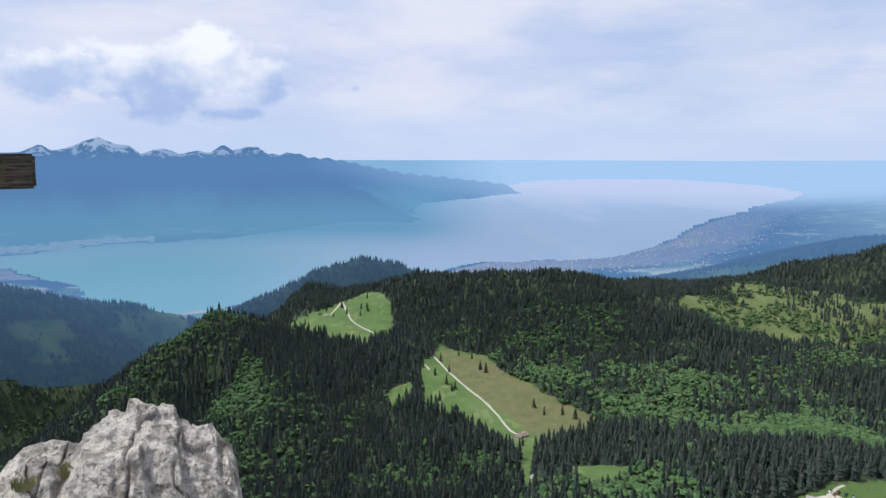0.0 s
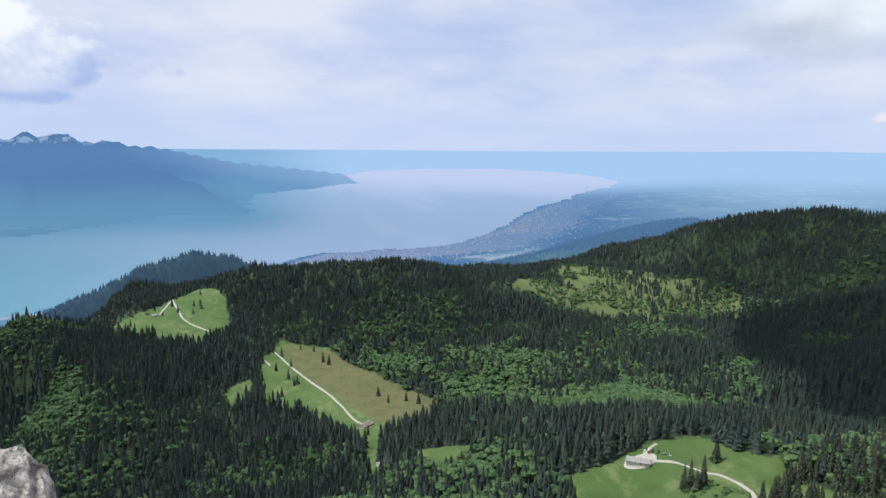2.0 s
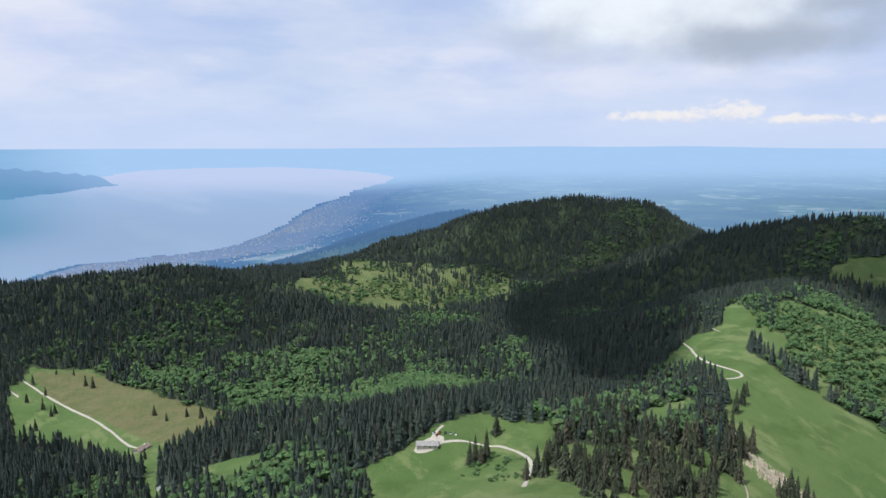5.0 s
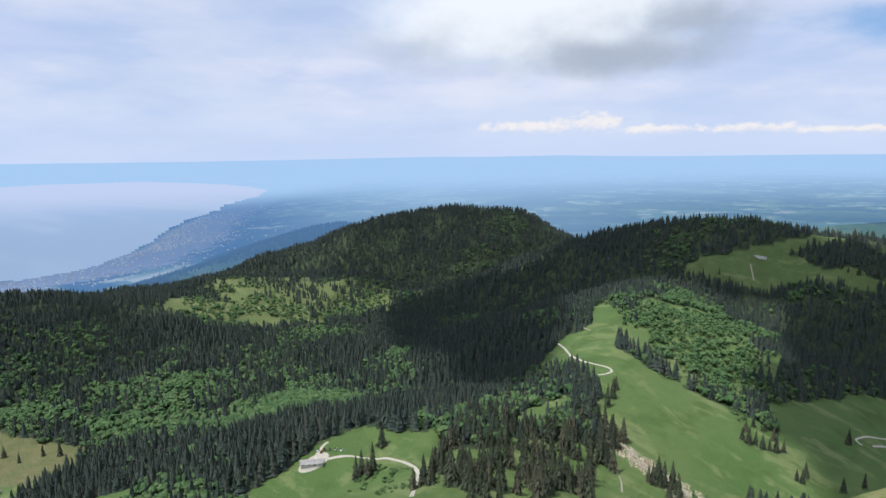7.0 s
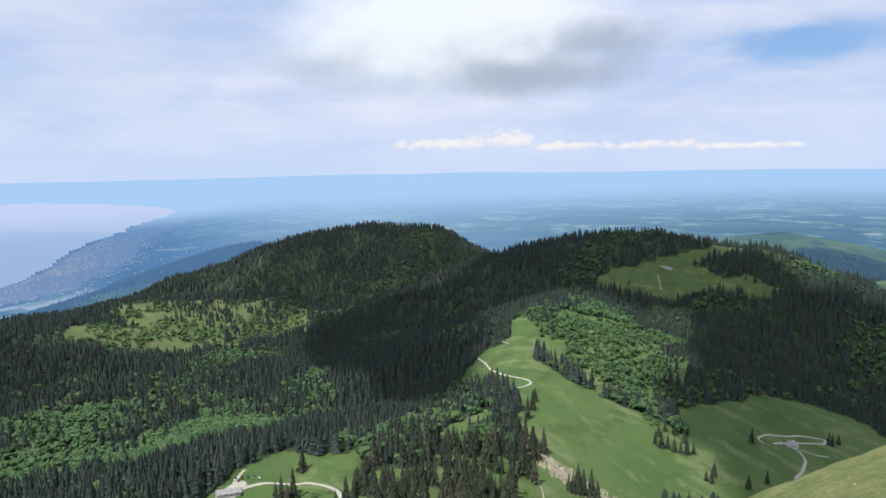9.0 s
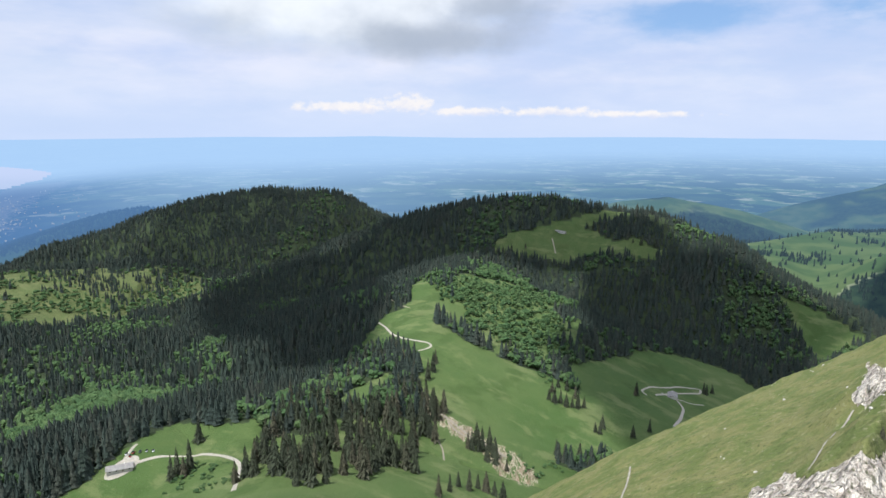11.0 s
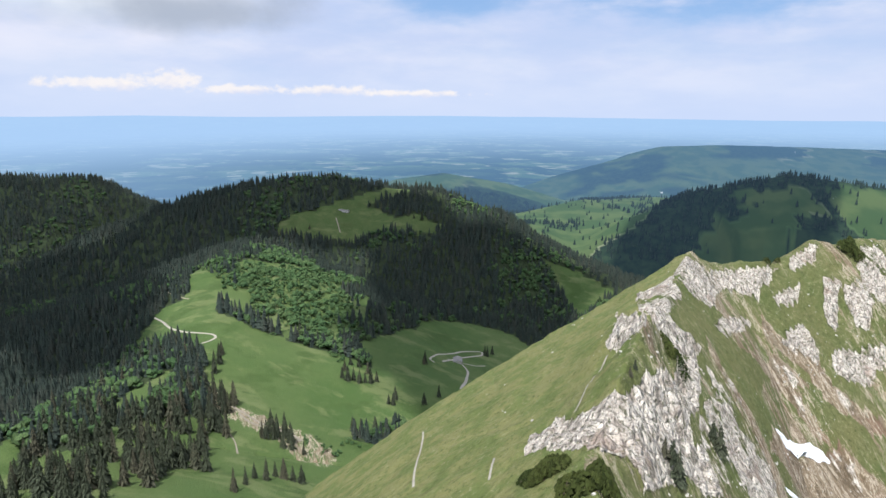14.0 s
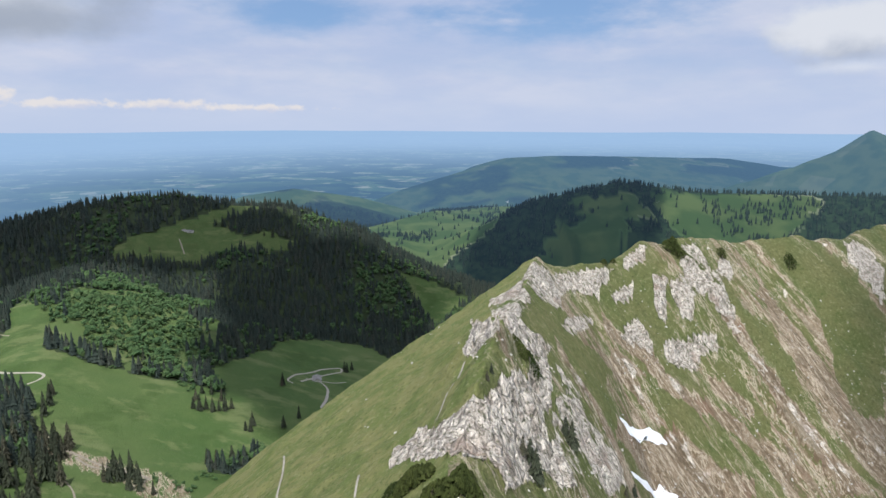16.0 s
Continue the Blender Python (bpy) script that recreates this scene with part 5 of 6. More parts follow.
HUT_TREES = [(1381.5, 424.4), (1373.8, 410), (1378.5, 393.7), (1420.9, 449.7), (1412.3, 437), (1292.8, 646.1), (1284.6, 662.2), (1285.2, 676.2), (1285.7, 629), (969.3, 177.7), (968.4, 173.7), (829.7, 233), (985.4, 169.3), (1425.2, 526.9), (1422.5, 512.8), (1415.2, 497.3), (1388.1, 367.5), (1314.3, 623.3)]
tree_rng = random.Random(8)
models = [full_spruce(tree_rng, s) for s in (0.17, 0.19, 0.21, 0.24, 0.18, 0.22)]
for x, y in list(SPUR_TREES):
    for _ in range(4):
        if tree_rng.random() < 0.75:
            SPUR_TREES.append((x + tree_rng.gauss(0, 9), y + tree_rng.gauss(0, 9)))
spots = SPUR_TREES + EDGE_TREES + DELL_TREES + FIELD_TREES + HUT_TREES
for n, (x, y) in enumerate(spots):
    size = tree_rng.uniform(0.95, 1.5) if n < len(SPUR_TREES) + len(EDGE_TREES) else tree_rng.uniform(0.65, 1.05)
    m = Matrix.Translation((x, y, float(lie(x, y)) - 0.3)) @ Matrix.Rotation(tree_rng.uniform(0, 6.28), 4, "Z") @ Matrix.Diagonal((size * tree_rng.uniform(0.95, 1.2), size, size, 1))
    if n < len(models):
        models[n].matrix_basis = m
    else:
        twin = copy_thing(models[n % len(models)], Matrix.Identity(4))
        twin.matrix_basis = m


# ---------- shrubs on the terraces ----------
def shrubs():
    rng = np.random.default_rng(41)
    crand = random.Random(6)
    x, y = [], []
    for px, py in SHRUBS:
        for _ in range(9):
            x.append(px + rng.normal(0, 5))
            y.append(py + rng.normal(0, 5))
    tall = rng.uniform(1.6, 4.5, len(x))
    planted("shrubs", [leafy_shape(crand, 6) for _ in range(5)], np.array(x), np.array(y), tall, tall * 1.3, LEAVES, "green alder shrubs in the folds of the pasture", "shrubs", 0.5)


SHRUBS = [(311.5, 438.2), (323, 441.8), (316.7, 414.1), (297.8, 426.9), (295.2, 393.4), (308.2, 385.4), (327, 455.4), (330.9, 424.8)] + [(766, 357.2), (743.9, 331.4), (762.6, 380), (737.3, 407.6), (742.3, 315.3), (540, 263.9), (535, 238.3), (565.3, 233.8), (759.2, 419.5), (747, 446.2)] + [(129.8, 623.6), (121.8, 604.6), (276.5, 564.8), (280.5, 552.6)] + [(896.1, 530), (834.9, 465), (786.1, 411.2), (831.4, 412.8), (740.9, 429)]
shrubs()


# ---------- farms and chalets ----------
ROOF_GREY = plain("fibre_cement_roof", (0.26, 0.245, 0.23), 0.85, 0.25, 0.4)
ROOF_BROWN = plain("weathered_shingle_roof", (0.20, 0.155, 0.125), 0.9, 0.3, 0.5)
LIME = plain("limewash", (0.55, 0.52, 0.47), 0.9, 0.1, 0.5)
TIMBER = plain("grey_timber", (0.22, 0.17, 0.13), 0.9, 0.3, 1.0)
GLASS_DARK = plain("dark_window", (0.03, 0.035, 0.04), 0.2, 0.1)


def house(x, y, turn, length, depth, eaves, pitch, roof, wall, label, category="farmhouse"):
    """A gabled alpine building with overhanging roof, plinth, door and windows."""
    thing = new(category.replace(" ", "_"))
    thing.matrix_basis = Matrix.Translation((x, y, float(lie(x, y)) - 0.2)) @ Matrix.Rotation(radians(turn), 4, "Z")
    a, b, top = length / 2, depth / 2, eaves + depth / 2 * pitch
    bm = bmesh.new()
    v = [bm.verts.new(p) for p in ((-a, -b, -2), (a, -b, -2), (a, b, -2), (-a, b, -2), (-a, -b, eaves), (a, -b, eaves), (a, b, eaves), (-a, b, eaves), (-a, 0, top), (a, 0, top))]
    for q in ((0, 1, 5, 4), (2, 3, 7, 6), (1, 2, 6, 9, 5), (3, 0, 4, 8, 7), (4, 5, 9, 8), (6, 7, 8, 9), (3, 2, 1, 0)):
        bm.faces.new([v[k] for k in q])
    part("wall", bm, wall, thing)
    for side in (-1, 1):
        bm = bmesh.new()
        o, e = 0.9, b + 0.9
        pts = [(-a - o, 0, top + 0.12), (a + o, 0, top + 0.12), (a + o, side * e, top + 0.12 - e * pitch), (-a - o, side * e, top + 0.12 - e * pitch)]
        up = [bm.verts.new(p) for p in pts]
        dn = [bm.verts.new((p[0], p[1], p[2] - 0.22)) for p in pts]
        bm.faces.new(up)
        bm.faces.new(dn[::-1])
        for k in range(4):
            bm.faces.new((up[k], dn[k], dn[(k + 1) % 4], up[(k + 1) % 4]))
        bmesh.ops.recalc_face_normals(bm, faces=bm.faces)
        part("roof", bm, roof, thing)
    count = max(2, int(length / 4))
    for k in range(count):
        for side in (-1, 1):
            bm = bmesh.new()
            cx = -a + (k + 0.5) * length / count
            if k == count // 2 and side < 0:
                box(bm, cx - 0.6, side * b - 0.06, 0.2, cx + 0.6, side * b + 0.06, 2.3)
                part("door", bm, TIMBER, thing)
            else:
                box(bm, cx - 0.5, side * b - 0.05, 1.1, cx + 0.5, side * b + 0.05, 2.2)
                part("window", bm, GLASS_DARK, thing)
    bm = bmesh.new()
    box(bm, a * 0.4 - 0.4, -0.4, top - 0.6, a * 0.4 + 0.4, 0.4, top + 1.0)
    part("chimney", bm, LIME, thing)
    return tagged(thing, label, category)


CAR_PAINT = [plain("white_paint", (0.75, 0.75, 0.76), 0.35, 0.03), plain("silver_paint", (0.45, 0.46, 0.48), 0.3, 0.05), plain("dark_paint", (0.05, 0.06, 0.09), 0.3, 0.1),
             plain("red_paint", (0.35, 0.05, 0.04), 0.35, 0.1)]
RUBBER = plain("tyre_rubber", (0.02, 0.02, 0.02), 0.9, 0.2)


def parked_car(x, y, turn, paint):
    car = new("parked_car")
    car.matrix_basis = Matrix.Translation((x, y, float(lie(x, y)) + 0.2)) @ Matrix.Rotation(radians(turn), 4, "Z")
    bm = bmesh.new()
    box(bm, -2.1, -0.85, 0.3, 2.1, 0.85, 0.9)
    bmesh.ops.bevel(bm, geom=bm.edges[:], offset=0.12, segments=2, affect="EDGES")
    part("body", bm, paint, car)
    bm = bmesh.new()
    for q in box(bm, -1.4, -0.78, 0.88, 1.1, 0.78, 1.5):
        if q.co.z > 1.2:
            q.co.x, q.co.y = q.co.x * 0.72, q.co.y * 0.85
    part("cabin", bm, GLASS_DARK, car, "dark tinted windows")
    for wx in (-1.35, 1.35):
        for wy in (-0.8, 0.8):
            bm = bmesh.new()
            bmesh.ops.create_cone(bm, cap_ends=True, segments=14, radius1=0.33, radius2=0.33, depth=0.22, matrix=pose(wx, wy, 0.33, 90, 0, 0))
            part("wheel", bm, RUBBER, car)
    return tagged(car, "small car parked beside the alpine farm", "car", "cars at the farm")


(bx, by), (cx_, cy_), (fx, fy), (hx, hy), (kx, ky), (wx_, wy_) = (
    [(293.7, 495.8)][0], [(104.7, 869.5)][0], [(893.6, 202.7)][0], [(1390.3, 575.8)][0], [(-271.5, 1543.2)][0], [(97.4, 682.6)][0])
house(bx, by, -32, 19, 9, 2.8, 0.42, ROOF_GREY, LIME, "long pale alpine farm with a grey fibre-cement roof", "farmhouse")
yard = array_mesh("pavement", [(bx + 15 * math.cos(a) + 2, by + 8 * math.sin(a), float(lie(bx + 15 * math.cos(a) + 2, by + 8 * math.sin(a))) + 0.25) for a in np.arange(0, 6.28, 0.35)] + [(bx, by, float(lie(bx, by)) + 0.25)],
                  [(k, (k + 1) % 18, 18) for k in range(18)], GRAVEL)
tagged(yard, "pale gravel yard round the farm", "yard", kind="structure")
for k in range(9):
    parked_car(bx + 13 + 4.2 * (k % 5) * 0.9 - 20 * (k > 5), by + 9.5 - 3.4 * (k % 5) - 4 * (k > 4), 20 + 9 * k, CAR_PAINT[(k * 3) % 4])
house(cx_, cy_, 40, 20, 10, 3.2, 0.45, ROOF_BROWN, LIME, "alpine farm with a brown shingle roof beside the track", "farmhouse")
house(fx, fy, 15, 18, 11, 3.2, 0.42, ROOF_GREY, LIME, "grey-roofed farm in the bowl of the valley", "farmhouse")
house(hx, hy, 70, 26, 8, 2.4, 0.35, ROOF_GREY, LIME, "low pale hut on the hilltop pasture", "hut")
house(kx, ky, 30, 12, 8, 2.6, 0.45, ROOF_GREY, LIME, "small pale chalet on the alp meadow", "chalet")
house(wx_, wy_, 10, 8, 6, 2.4, 0.45, ROOF_GREY, LIME, "tiny white chalet in a clearing", "chalet")


# ---------- snow patches, bushes and stunted trees on the arete ----------
SNOW = plain("old_snow", (0.86, 0.87, 0.90), 0.6, 0.08, 0.5)


def snow_patch(outline):
    p = np.array(outline)
    c = p.mean(0)
    ring = []
    for k in range(48):
        u = k / 48 * len(p)
        i = int(u)
        q = p[i] + (u - i) * (p[(i + 1) % len(p)] - p[i])
        ring.append(q + 0.35 * np.array([math.sin(7 * u), math.cos(5 * u)]))
    v, f = [], []
    for t in (1.0, 0.8, 0.4):
        for q in ring:
            x, y = c + (q - c) * t
            v.append((x, y, float(lie(x, y)) + (0.05 if t == 1 else 0.45)))
    for lap in range(2):
        f += [(lap * 48 + k, lap * 48 + (k + 1) % 48, lap * 48 + 48 + (k + 1) % 48, lap * 48 + 48 + k) for k in range(48)]
    ob = array_mesh("snow_patch", v, f, SNOW)
    bm = bmesh.new()
    bm.from_mesh(ob.data)
    bmesh.ops.holes_fill(bm, edges=[e for e in bm.edges if e.is_boundary and all(q.index >= 96 for q in e.verts)])
    bm.to_mesh(ob.data)
    bm.free()
    tagged(ob, "leftover patch of white snow in a scree hollow", "snow", "snow patches")


snow_patch([(195.2, -47.7), (206.2, -54.5), (214.4, -61.9), (215.5, -66.1), (214, -68.4), (209.6, -64.5), (207.3, -58.6), (195.5, -50.4)])
snow_patch([(172.3, -45.9), (180.2, -51.6), (193.9, -59.9), (193.6, -66), (180.6, -53.5), (172.6, -47.1)])

PINE = leaf_material("dwarf_pine_needles", (0.030, 0.045, 0.012), (0.085, 0.095, 0.028), (0.065, 0.080, 0.022), True)


def bush(x, y, wide, tall, label, rng, sprigs=420):
    """A low spreading dwarf pine: a dome of many small needle sprays over woody stems."""
    thing = new("dwarf_pine")
    thing.location = (x, y, float(lie(x, y)) - 0.1)
    bm = bmesh.new()
    for k in range(6):
        a = rng.uniform(0, 6.28)
        bmesh.ops.create_cone(bm, cap_ends=False, segments=5, radius1=0.09, radius2=0.03, depth=tall,
                              matrix=Matrix.Translation((0.22 * wide * math.cos(a), 0.22 * wide * math.sin(a), tall * 0.35)) @ Matrix.Rotation(0.5, 4, (math.sin(a), -math.cos(a), 0)))
    part("stem", bm, BARK, thing)
    v, f = [], []
    for k in range(sprigs):
        a, t = rng.uniform(0, 6.28), math.sqrt(rng.random())
        q = 0.5 * wide * t * (0.85 + 0.25 * math.sin(3 * a + wide))
        x0, y0 = q * math.cos(a), q * math.sin(a)
        ground_ = float(lie(x + x0, y + y0)) - thing.location.z
        z0 = ground_ + tall * math.sqrt(max(0.05, 1 - t * t)) * rng.uniform(0.55, 1.05)
        s = wide * rng.uniform(0.035, 0.07)
        b = len(v)
        for j in range(3):
            w = a + j * 2.09 + rng.uniform(-0.4, 0.4)
            v.append((x0 + s * math.cos(w), y0 + s * math.sin(w), z0 + rng.uniform(-0.5, 0.2) * s))
        v.append((x0, y0, z0 + s * 1.3))
        f += [(b, b + 1, b + 3), (b + 1, b + 2, b + 3), (b + 2, b, b + 3)]
    mesh_part("crown", v, f, PINE, thing)
    return tagged(thing, label, "bush", "dwarf pines on the arete")


bush_rng = random.Random(21)
for (x, y), wide, tall in zip([(106.7, 8.5), (94.3, -0.1), (108.1, 11.6), (96.4, 4.2), (300.4, -92.7), (309.4, -117.9), (324.4, -156.3), (277.5, -58.3), (282.6, -62.9), (159.6, -14.6), (158.8, -17.3), (297.8, -95.8)],
                              (7.5, 8.5, 5.0, 6.0, 9.0, 5.0, 6.0, 3.5, 3.0, 5.0, 4.5, 5.0), (2.6, 2.9, 1.8, 2.0, 5.0, 4.0, 5.5, 2.2, 2.0, 1.8, 1.5, 3.5)):
    bush(x, y, wide, tall, "low green dwarf pine clinging to the rocky ridge", bush_rng, 600 if wide > 6 else 260)
for (x, y), size in zip([(144.5, -24.7), (146.2, -23.4), (119.6, -13.9), (122.5, -13), (121.8, -11.5), (132.3, -5.8), (130.2, -4.9), (161.8, -44), (154.1, -40)], (0.36, 0.26, 0.36, 0.26, 0.2, 0.12, 0.12, 0.2, 0.16)):
    twin = copy_thing(models[3], Matrix.Identity(4))
    twin.matrix_basis = Matrix.Translation((x, y, float(lie(x, y)) - 0.2)) @ Matrix.Rotation(x, 4, "Z") @ Matrix.Diagonal((size * 1.3, size * 1.3, size, 1))
    tagged(twin, "stunted spruce growing out of the limestone", "tree", "spruces on the arete")


def loose_stones():
    rng = np.random.default_rng(9)
    n = 30000
    x, y = rng.uniform(90, 420, n), rng.uniform(-260, 30, n)
    meadow, dry, bare, rock = land_cover(x, y)
    keep = rng.uniform(0, 1, n) < np.clip(0.15 + 0.6 * bare + 0.7 * rock, 0, 0.9) * (fbm(x, y, 22, 3, 19) > -0.1)
    keep &= np.where(y > -0.19 * (x - 110), rng.uniform(0, 1, n) < 0.25, True)
    x, y = x[keep], y[keep]
    crand = random.Random(2)
    shapes = []
    for _ in range(4):
        bm = bmesh.new()
        bmesh.ops.create_icosphere(bm, subdivisions=1, radius=0.6)
        v = np.array([tuple(q.co) for q in bm.verts]) * np.array([1, 0.8, 0.7]) + np.array([[crand.uniform(-0.14, 0.14) for _ in range(3)] for _ in bm.verts])
        shapes.append((v, np.array([[q.index for q in fc.verts] for fc in bm.faces])))
        bm.free()
    size = 0.16 + 0.8 * rng.uniform(0, 1, len(x)) ** 4
    planted("loose_stones", shapes, x, y, size, size, plain("limestone_rubble", (0.50, 0.47, 0.42), 0.95, 0.3, 0.9), "pale limestone blocks scattered over grass and scree", "stones", 0.05)


loose_stones()


# ---------- the summit: limestone outcrop and the end of a wooden cross-arm ----------
def limestone():
    k = Mat("weathered_limestone", 0.92, 0.2)
    big, mid, fine = k.noise(1.6, 5, 0.6), k.noise(7.0, 6, 0.65), k.noise(38.0, 5, 0.7)
    color = k.mix(k.steps(mid, 0.38, 0.58), (0.25, 0.218, 0.185), (0.66, 0.595, 0.515))
    color = k.mix(k.steps(big, 0.50, 0.68, 0, 0.55), color, (0.30, 0.285, 0.27))
    color = k.mix(k.steps(fine, 0.54, 0.66, 0, 0.85), color, (0.10, 0.09, 0.08))
    color = k.mix(k.steps(k.noise(14.0, 3, 0.6), 0.60, 0.68, 0, 0.7), color, (0.56, 0.53, 0.48))
    k.bump(k.math("ADD", mid, k.math("MULTIPLY", fine, 0.6)), 1.0, 0.09)
    return k.done(color)


ROCK = limestone()


def outcrop():
    """A leaning limestone crest: a slab that slopes up to the edge, then upright blocks parted by open cracks."""
    skyline = [(-2.2, -2.5), (-1.3, -2.09), (-0.93, -1.99), (-0.735, -1.94), (-0.50, -1.90), (-0.34, -1.83), (-0.195, -1.745), (-0.107, -1.75), (-0.03, -1.80), (0.055, -1.765), (0.145, -1.82),
               (0.172, -1.955), (0.265, -2.015), (0.393, -2.024), (0.51, -2.21), (0.545, -2.40), (0.60, -3.0), (0.70, -4.0), (1.1, -5.8)]
    us, zs = [p[0] for p in skyline], [p[1] for p in skyline]
    middle = Vector((-2.032, 4.568, -2.116))
    out = Vector((middle.x, middle.y, 0)).normalized()
    side = Vector((out.y, -out.x, 0))
    u, v = np.meshgrid(np.linspace(-2.1, 1.0, 400), np.concatenate([np.linspace(-1.9, 0.12, 230), np.linspace(0.14, 1.4, 20)]), indexing="ij")
    top = np.interp(u, us, zs)
    # the slab leans back to the left, the blocks stand steeper to the right
    right = smooth(-0.2, 0.05, u)
    cap = top - (0.50 + 0.55 * right) * np.maximum(0, -v) ** 1.1 - 2.2 * np.maximum(0, v - 0.05) ** 1.3
    px, py = u + 0.05 * fbm(u, v, 0.4, 3, 3), v + 0.05 * fbm(u, v, 0.4, 3, 4)
    rng = np.random.default_rng(23)
    z = cap - 0.26 - 0.42 * right
    for k in range(118):
        slab = k < 60
        cu, cv = (rng.uniform(-2.1, 0.0), rng.uniform(-1.9, 0.05)) if slab else (rng.uniform(-0.15, 0.75), rng.uniform(-1.2, 0.08))
        size = rng.uniform(0.12, 0.40) if slab else rng.uniform(0.05, 0.15)
        lean = -(0.50 if slab else 0.85) * -1.0
        head = np.interp(cu, us, zs) - (0.50 if slab else 1.05) * max(0.0, -cv) ** 1.1 + rng.uniform(-0.17 if slab else -0.12, 0.02 if slab else 0.06)
        block = head + (lean + rng.uniform(-0.45, 0.45)) * (py - cv) * (0.9 if slab else 0.5) + rng.uniform(-0.45, 0.45) * (px - cu)
        turn, sides = rng.uniform(0, 6.28), rng.integers(4, 7)
        for q in range(sides):
            w = turn + 6.283 * q / sides + rng.uniform(-0.3, 0.3)
            reach = size * rng.uniform(0.6, 1.2)
            off = (px - cu) * math.cos(w) + (py - cv) * math.sin(w) * 0.8
            block = np.minimum(block, head - (rng.uniform(0.9, 2.2) if slab else rng.uniform(2.0, 5.0)) * (off - reach))
        z = np.maximum(z, block)
    z = np.minimum(z, cap + 0.02 + 0.16 * smooth(0.0, -0.4, v))
    for at, lean, wide, deep in ((-0.075, 0.12, 0.010, 0.05), (0.165, 0.03, 0.010, 0.06), (-0.5, 0.5, 0.008, 0.06), (-0.85, -0.40, 0.008, 0.07), (-1.2, 0.8, 0.008, 0.05)):
        line = u - at - lean * v - 0.09 * fbm(v, u * 0.4, 0.22, 4, 23)
        z = z - deep * np.exp(-(line / wide) ** 2) * smooth(0.08, -0.1, v)
    z = z + 0.016 * fbm(u, v, 0.30, 4, 6, True) + 0.016 * fbm(u, v, 0.11, 4, 8, True) + 0.014 * fbm(u, v, 0.04, 4, 7)
    v = v + 0.035 * fbm(u, z, 0.16, 4, 9, True)
    u = u + 0.03 * fbm(v, z, 0.14, 4, 10)
    verts = np.stack([middle.x + side.x * u + out.x * v, middle.y + side.y * u + out.y * v, z], -1).reshape(-1, 3)
    rows, cols = u.shape
    rock = new("rock_outcrop")
    rock.location = (middle.x, middle.y, -3.2)
    for name, lo, hi in (("slab", 0, 258), ("block", 258, 291), ("block", 291, rows - 1)):
        i, j = np.meshgrid(np.arange(hi - lo), np.arange(cols - 1), indexing="ij")
        faces = np.stack([i * cols + j, (i + 1) * cols + j, (i + 1) * cols + j + 1, i * cols + j + 1], -1).reshape(-1, 4)
        mesh_part(name, verts[lo * cols:(hi + 1) * cols] - np.array(rock.location), faces, ROCK, rock)
    tagged(rock, "cracked pale grey limestone outcrop at the summit edge", "rock")
    return verts


STONE = outcrop()

TUFT = leaf_material("dry_grass", (0.24, 0.25, 0.10), (0.42, 0.40, 0.20), (0.34, 0.34, 0.15), True)


def grass_tuft(at, wide, tall, blades, seed):
    rng = random.Random(seed)
    v, f = [], []
    near = STONE[np.hypot(STONE[:, 0] - at[0], STONE[:, 1] - at[1]) < 0.02]
    at = (at[0], at[1], float(near[:, 2].mean()) + 0.02)
    for _ in range(blades):
        a, q = rng.uniform(0, 6.28), wide * math.sqrt(rng.random())
        x, y, h, lean = at[0] + q * math.cos(a), at[1] + q * math.sin(a), tall * rng.uniform(0.5, 1), rng.uniform(0.1, 0.5)
        b = len(v)
        v += [(x - 0.004, y, at[2] - 0.05), (x + 0.004, y + 0.003, at[2] - 0.05), (x + lean * h * math.cos(a), y + lean * h * math.sin(a), at[2] + h)]
        f.append((b, b + 1, b + 2))
    ob = array_mesh("grass_tuft", v, f, TUFT, False)
    tagged(ob, "short dry grass growing in a rock crack", "grass", kind="stuff")


for at, wide, seed in (((-2.595, 3.978), 0.07, 1), ((-2.416, 4.148), 0.08, 2)):
    grass_tuft(at, wide, 0.03, 260, seed)

WOOD = Mat("weathered_wood", 0.9, 0.2)
grain = WOOD.noise(9.0, 5, 0.65, None, (1.0, 14.0, 14.0))
tone = WOOD.mix(WOOD.steps(grain, 0.35, 0.65), (0.030, 0.026, 0.019), (0.115, 0.098, 0.070))
tone = WOOD.mix(WOOD.steps(WOOD.noise(22.0, 4, 0.7), 0.55, 0.68, 0, 0.7), tone, (0.12, 0.11, 0.05))
WOOD.bump(grain, 0.8, 0.01)
WOOD_MAT = WOOD.done(tone)


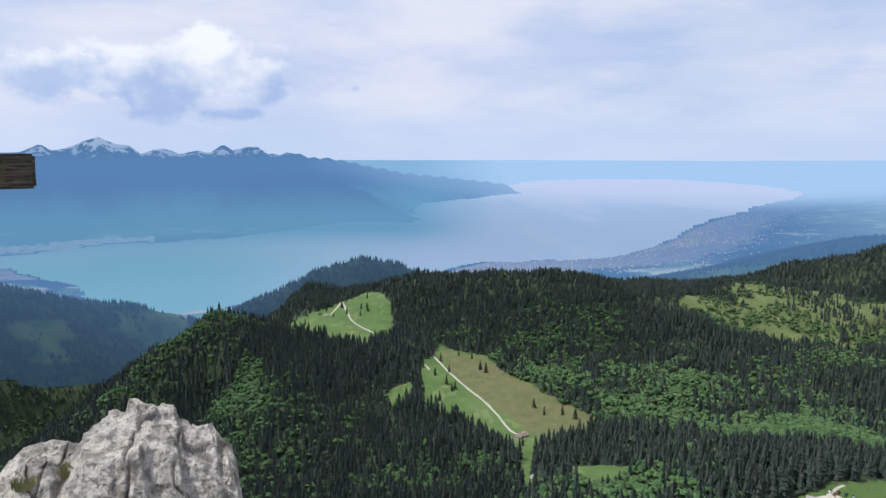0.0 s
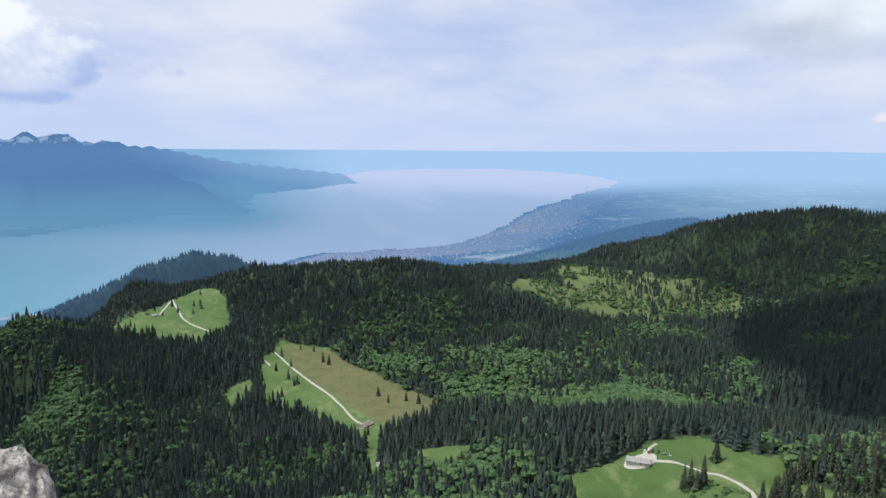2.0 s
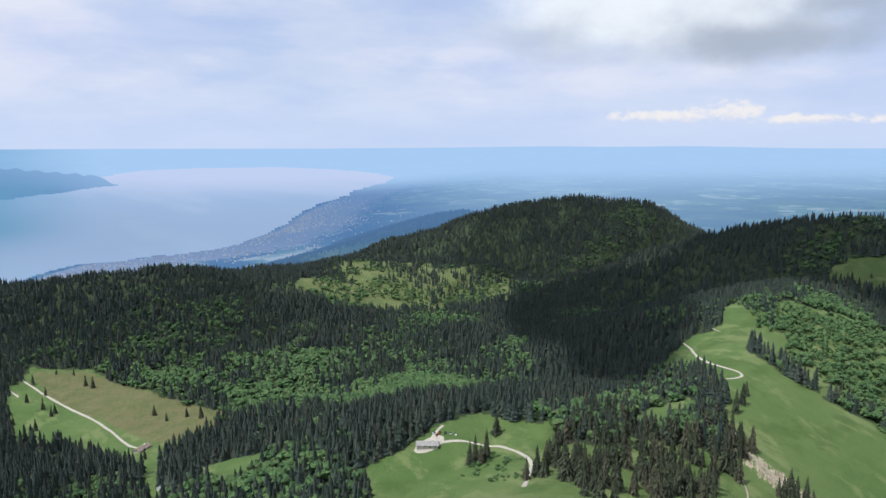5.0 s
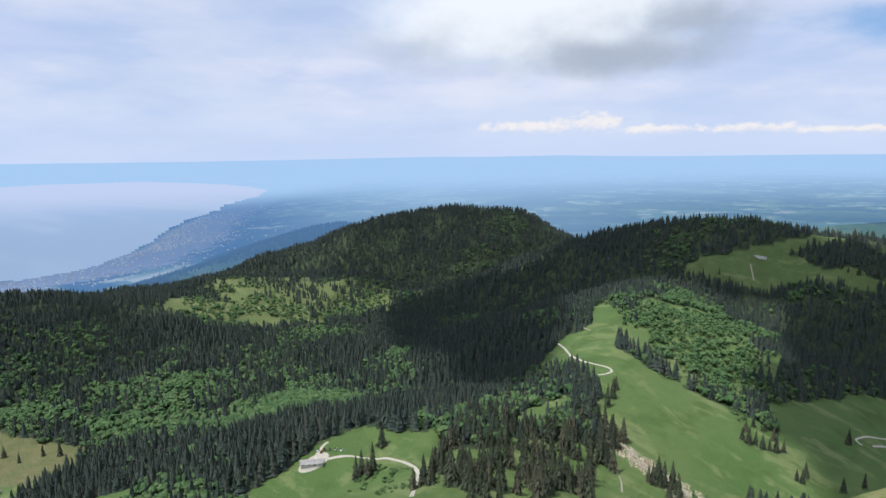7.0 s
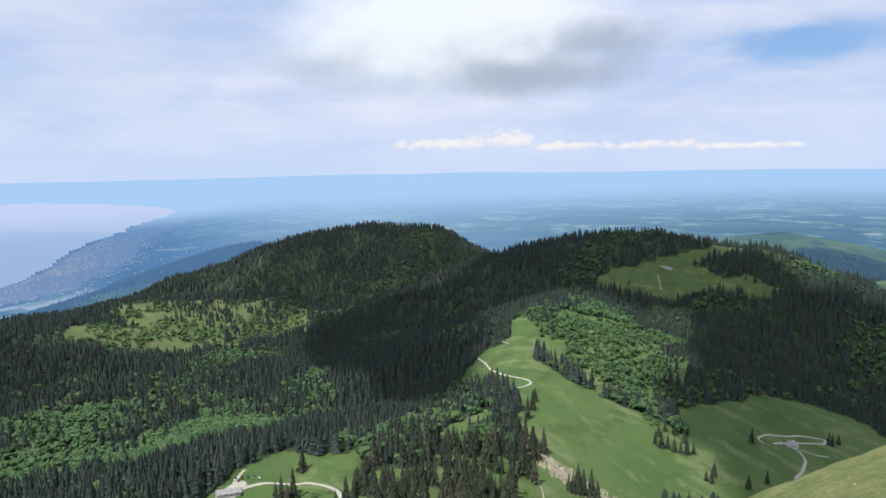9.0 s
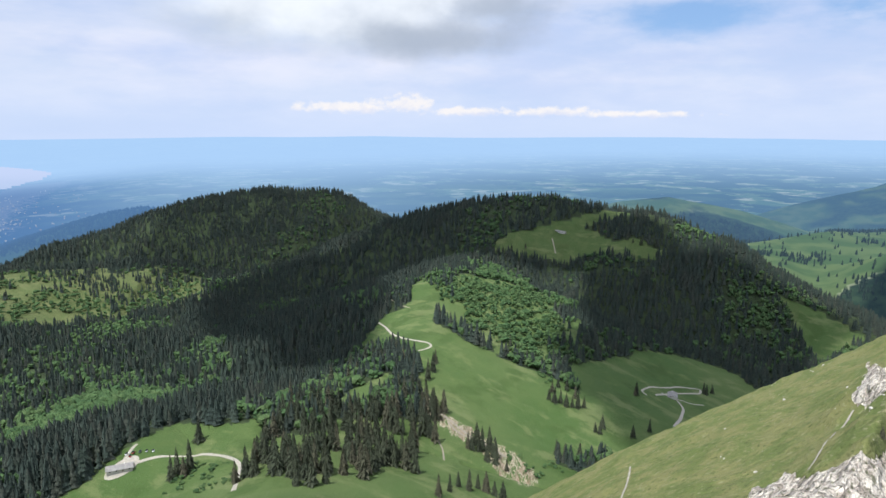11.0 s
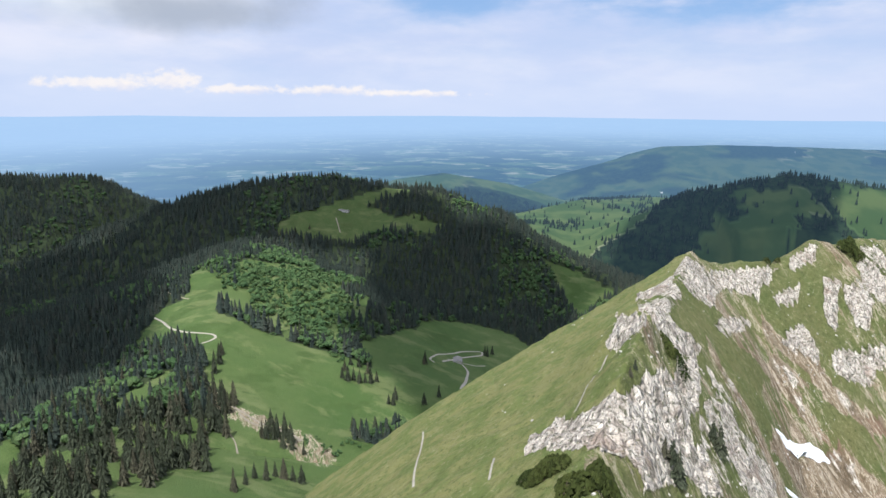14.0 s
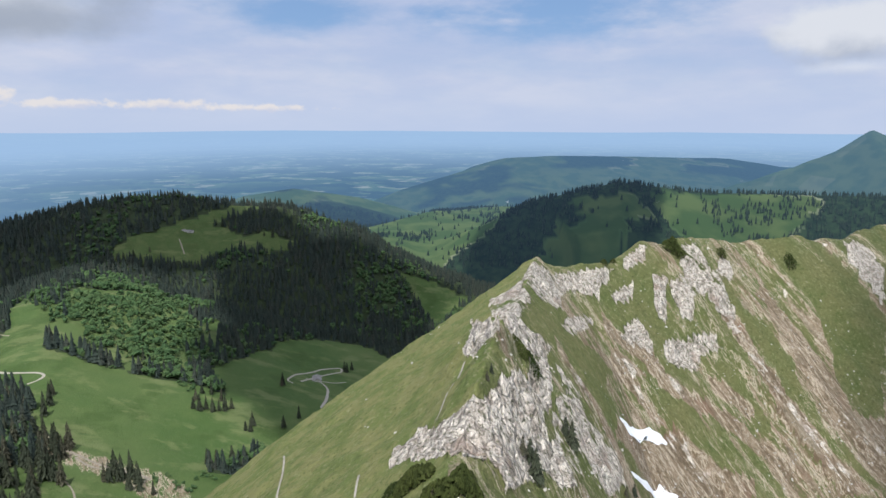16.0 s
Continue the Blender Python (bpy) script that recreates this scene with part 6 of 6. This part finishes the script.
def summit_cross():
    """Squared timbers: an upright and the arm whose end reaches into view."""
    end = Vector((-1.379, 2.321, -0.071))
    way = Vector((-0.86, -0.51, 0.0)).normalized()
    cross = new("summit_cross")
    cross.location = end + way * 0.95
    turn = math.degrees(math.atan2(way.y, way.x))
    base = -1.95 - cross.location.z
    bm = bmesh.new()
    box(bm, -0.08, -0.065, base, 0.08, 0.065, 0.75)
    bmesh.ops.bevel(bm, geom=bm.edges[:], offset=0.012, segments=2, affect="EDGES")
    part("post", bm, WOOD_MAT, cross).rotation_euler = (0, 0, radians(turn))
    bm = bmesh.new()
    box(bm, -0.95, -0.055, -0.058, 0.95, 0.055, 0.058)
    bmesh.ops.bevel(bm, geom=bm.edges[:], offset=0.008, segments=2, affect="EDGES")
    bmesh.ops.subdivide_edges(bm, edges=bm.edges[:], cuts=3, use_grid_fill=True)
    for q in bm.verts:
        q.co += noise.noise_vector(q.co * 9) * 0.004
    bar = part("crossbar", bm, WOOD_MAT, cross, "dark weathered wooden arm with split end")
    bar.rotation_euler, bar.location = (0, 0, radians(turn)), (0, 0, 0)
    tagged(cross, "weathered wooden summit cross beside the outcrop", "cross")


summit_cross()


# ---------- town on the lake shore ----------
def town():
    rng = np.random.default_rng(14)
    n = 60000
    az, r = rng.uniform(1, 30, n), np.exp(rng.uniform(math.log(8000), math.log(24000), n))
    x, y = r * np.sin(np.radians(az)), r * np.cos(np.radians(az))
    shore = shore_distance(x, y)
    dense = (np.exp(-shore / 420.0) * (0.25 + 0.75 * (fbm(x, y, 1400, 3, 33) > -0.1)) + 0.008) * smooth(20000, 11000, r)
    keep = (~inside(x, y, LAKE_SHORE)) & (rng.uniform(0, 1, n) < dense) & (shore > 120)
    x, y, r = x[keep][:9000], y[keep][:9000], r[keep][:9000]
    z = height(x, y)
    keep = z > LAKE_LEVEL + 4
    x, y, z, r = x[keep], y[keep], z[keep], r[keep]
    m = len(x)
    wide, deep, tall, turn = rng.uniform(8, 20, m), rng.uniform(7, 13, m), rng.uniform(7, 18, m), rng.uniform(0, 3.14, m)
    corners = np.array([(-1, -1), (1, -1), (1, 1), (-1, 1)])
    c, s = np.cos(turn)[:, None], np.sin(turn)[:, None]
    px = x[:, None] + wide[:, None] * corners[:, 0] * 0.7 * c - deep[:, None] * corners[:, 1] * 0.7 * s
    py = y[:, None] + wide[:, None] * corners[:, 0] * 0.7 * s + deep[:, None] * corners[:, 1] * 0.7 * c
    low = np.stack([px, py, np.repeat(z[:, None] - 12, 4, 1)], -1)
    top = np.stack([px, py, np.repeat((z + tall)[:, None], 4, 1)], -1)
    v = np.concatenate([low, top], 1) * folded(r)[:, None, None]
    f = np.array([(4, 5, 6, 7), (0, 1, 5, 4), (1, 2, 6, 5), (2, 3, 7, 6), (3, 0, 4, 7)])
    faces = (f[None] + (np.arange(m) * 8)[:, None, None]).reshape(-1, 4)
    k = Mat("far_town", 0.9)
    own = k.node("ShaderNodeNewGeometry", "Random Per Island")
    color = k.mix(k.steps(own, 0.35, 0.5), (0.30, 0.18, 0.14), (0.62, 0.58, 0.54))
    # haze on the houses is painted emission, and so is part of their daylight
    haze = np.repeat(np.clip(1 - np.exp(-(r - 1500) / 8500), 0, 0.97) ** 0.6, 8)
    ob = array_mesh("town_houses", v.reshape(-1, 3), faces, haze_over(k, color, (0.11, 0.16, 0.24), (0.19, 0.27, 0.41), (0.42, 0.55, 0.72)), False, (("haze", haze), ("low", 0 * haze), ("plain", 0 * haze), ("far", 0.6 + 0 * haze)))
    tagged(ob, "red-roofed and white houses of the lakeside town, haze painted on as glow", "town", kind="stuff")


town()
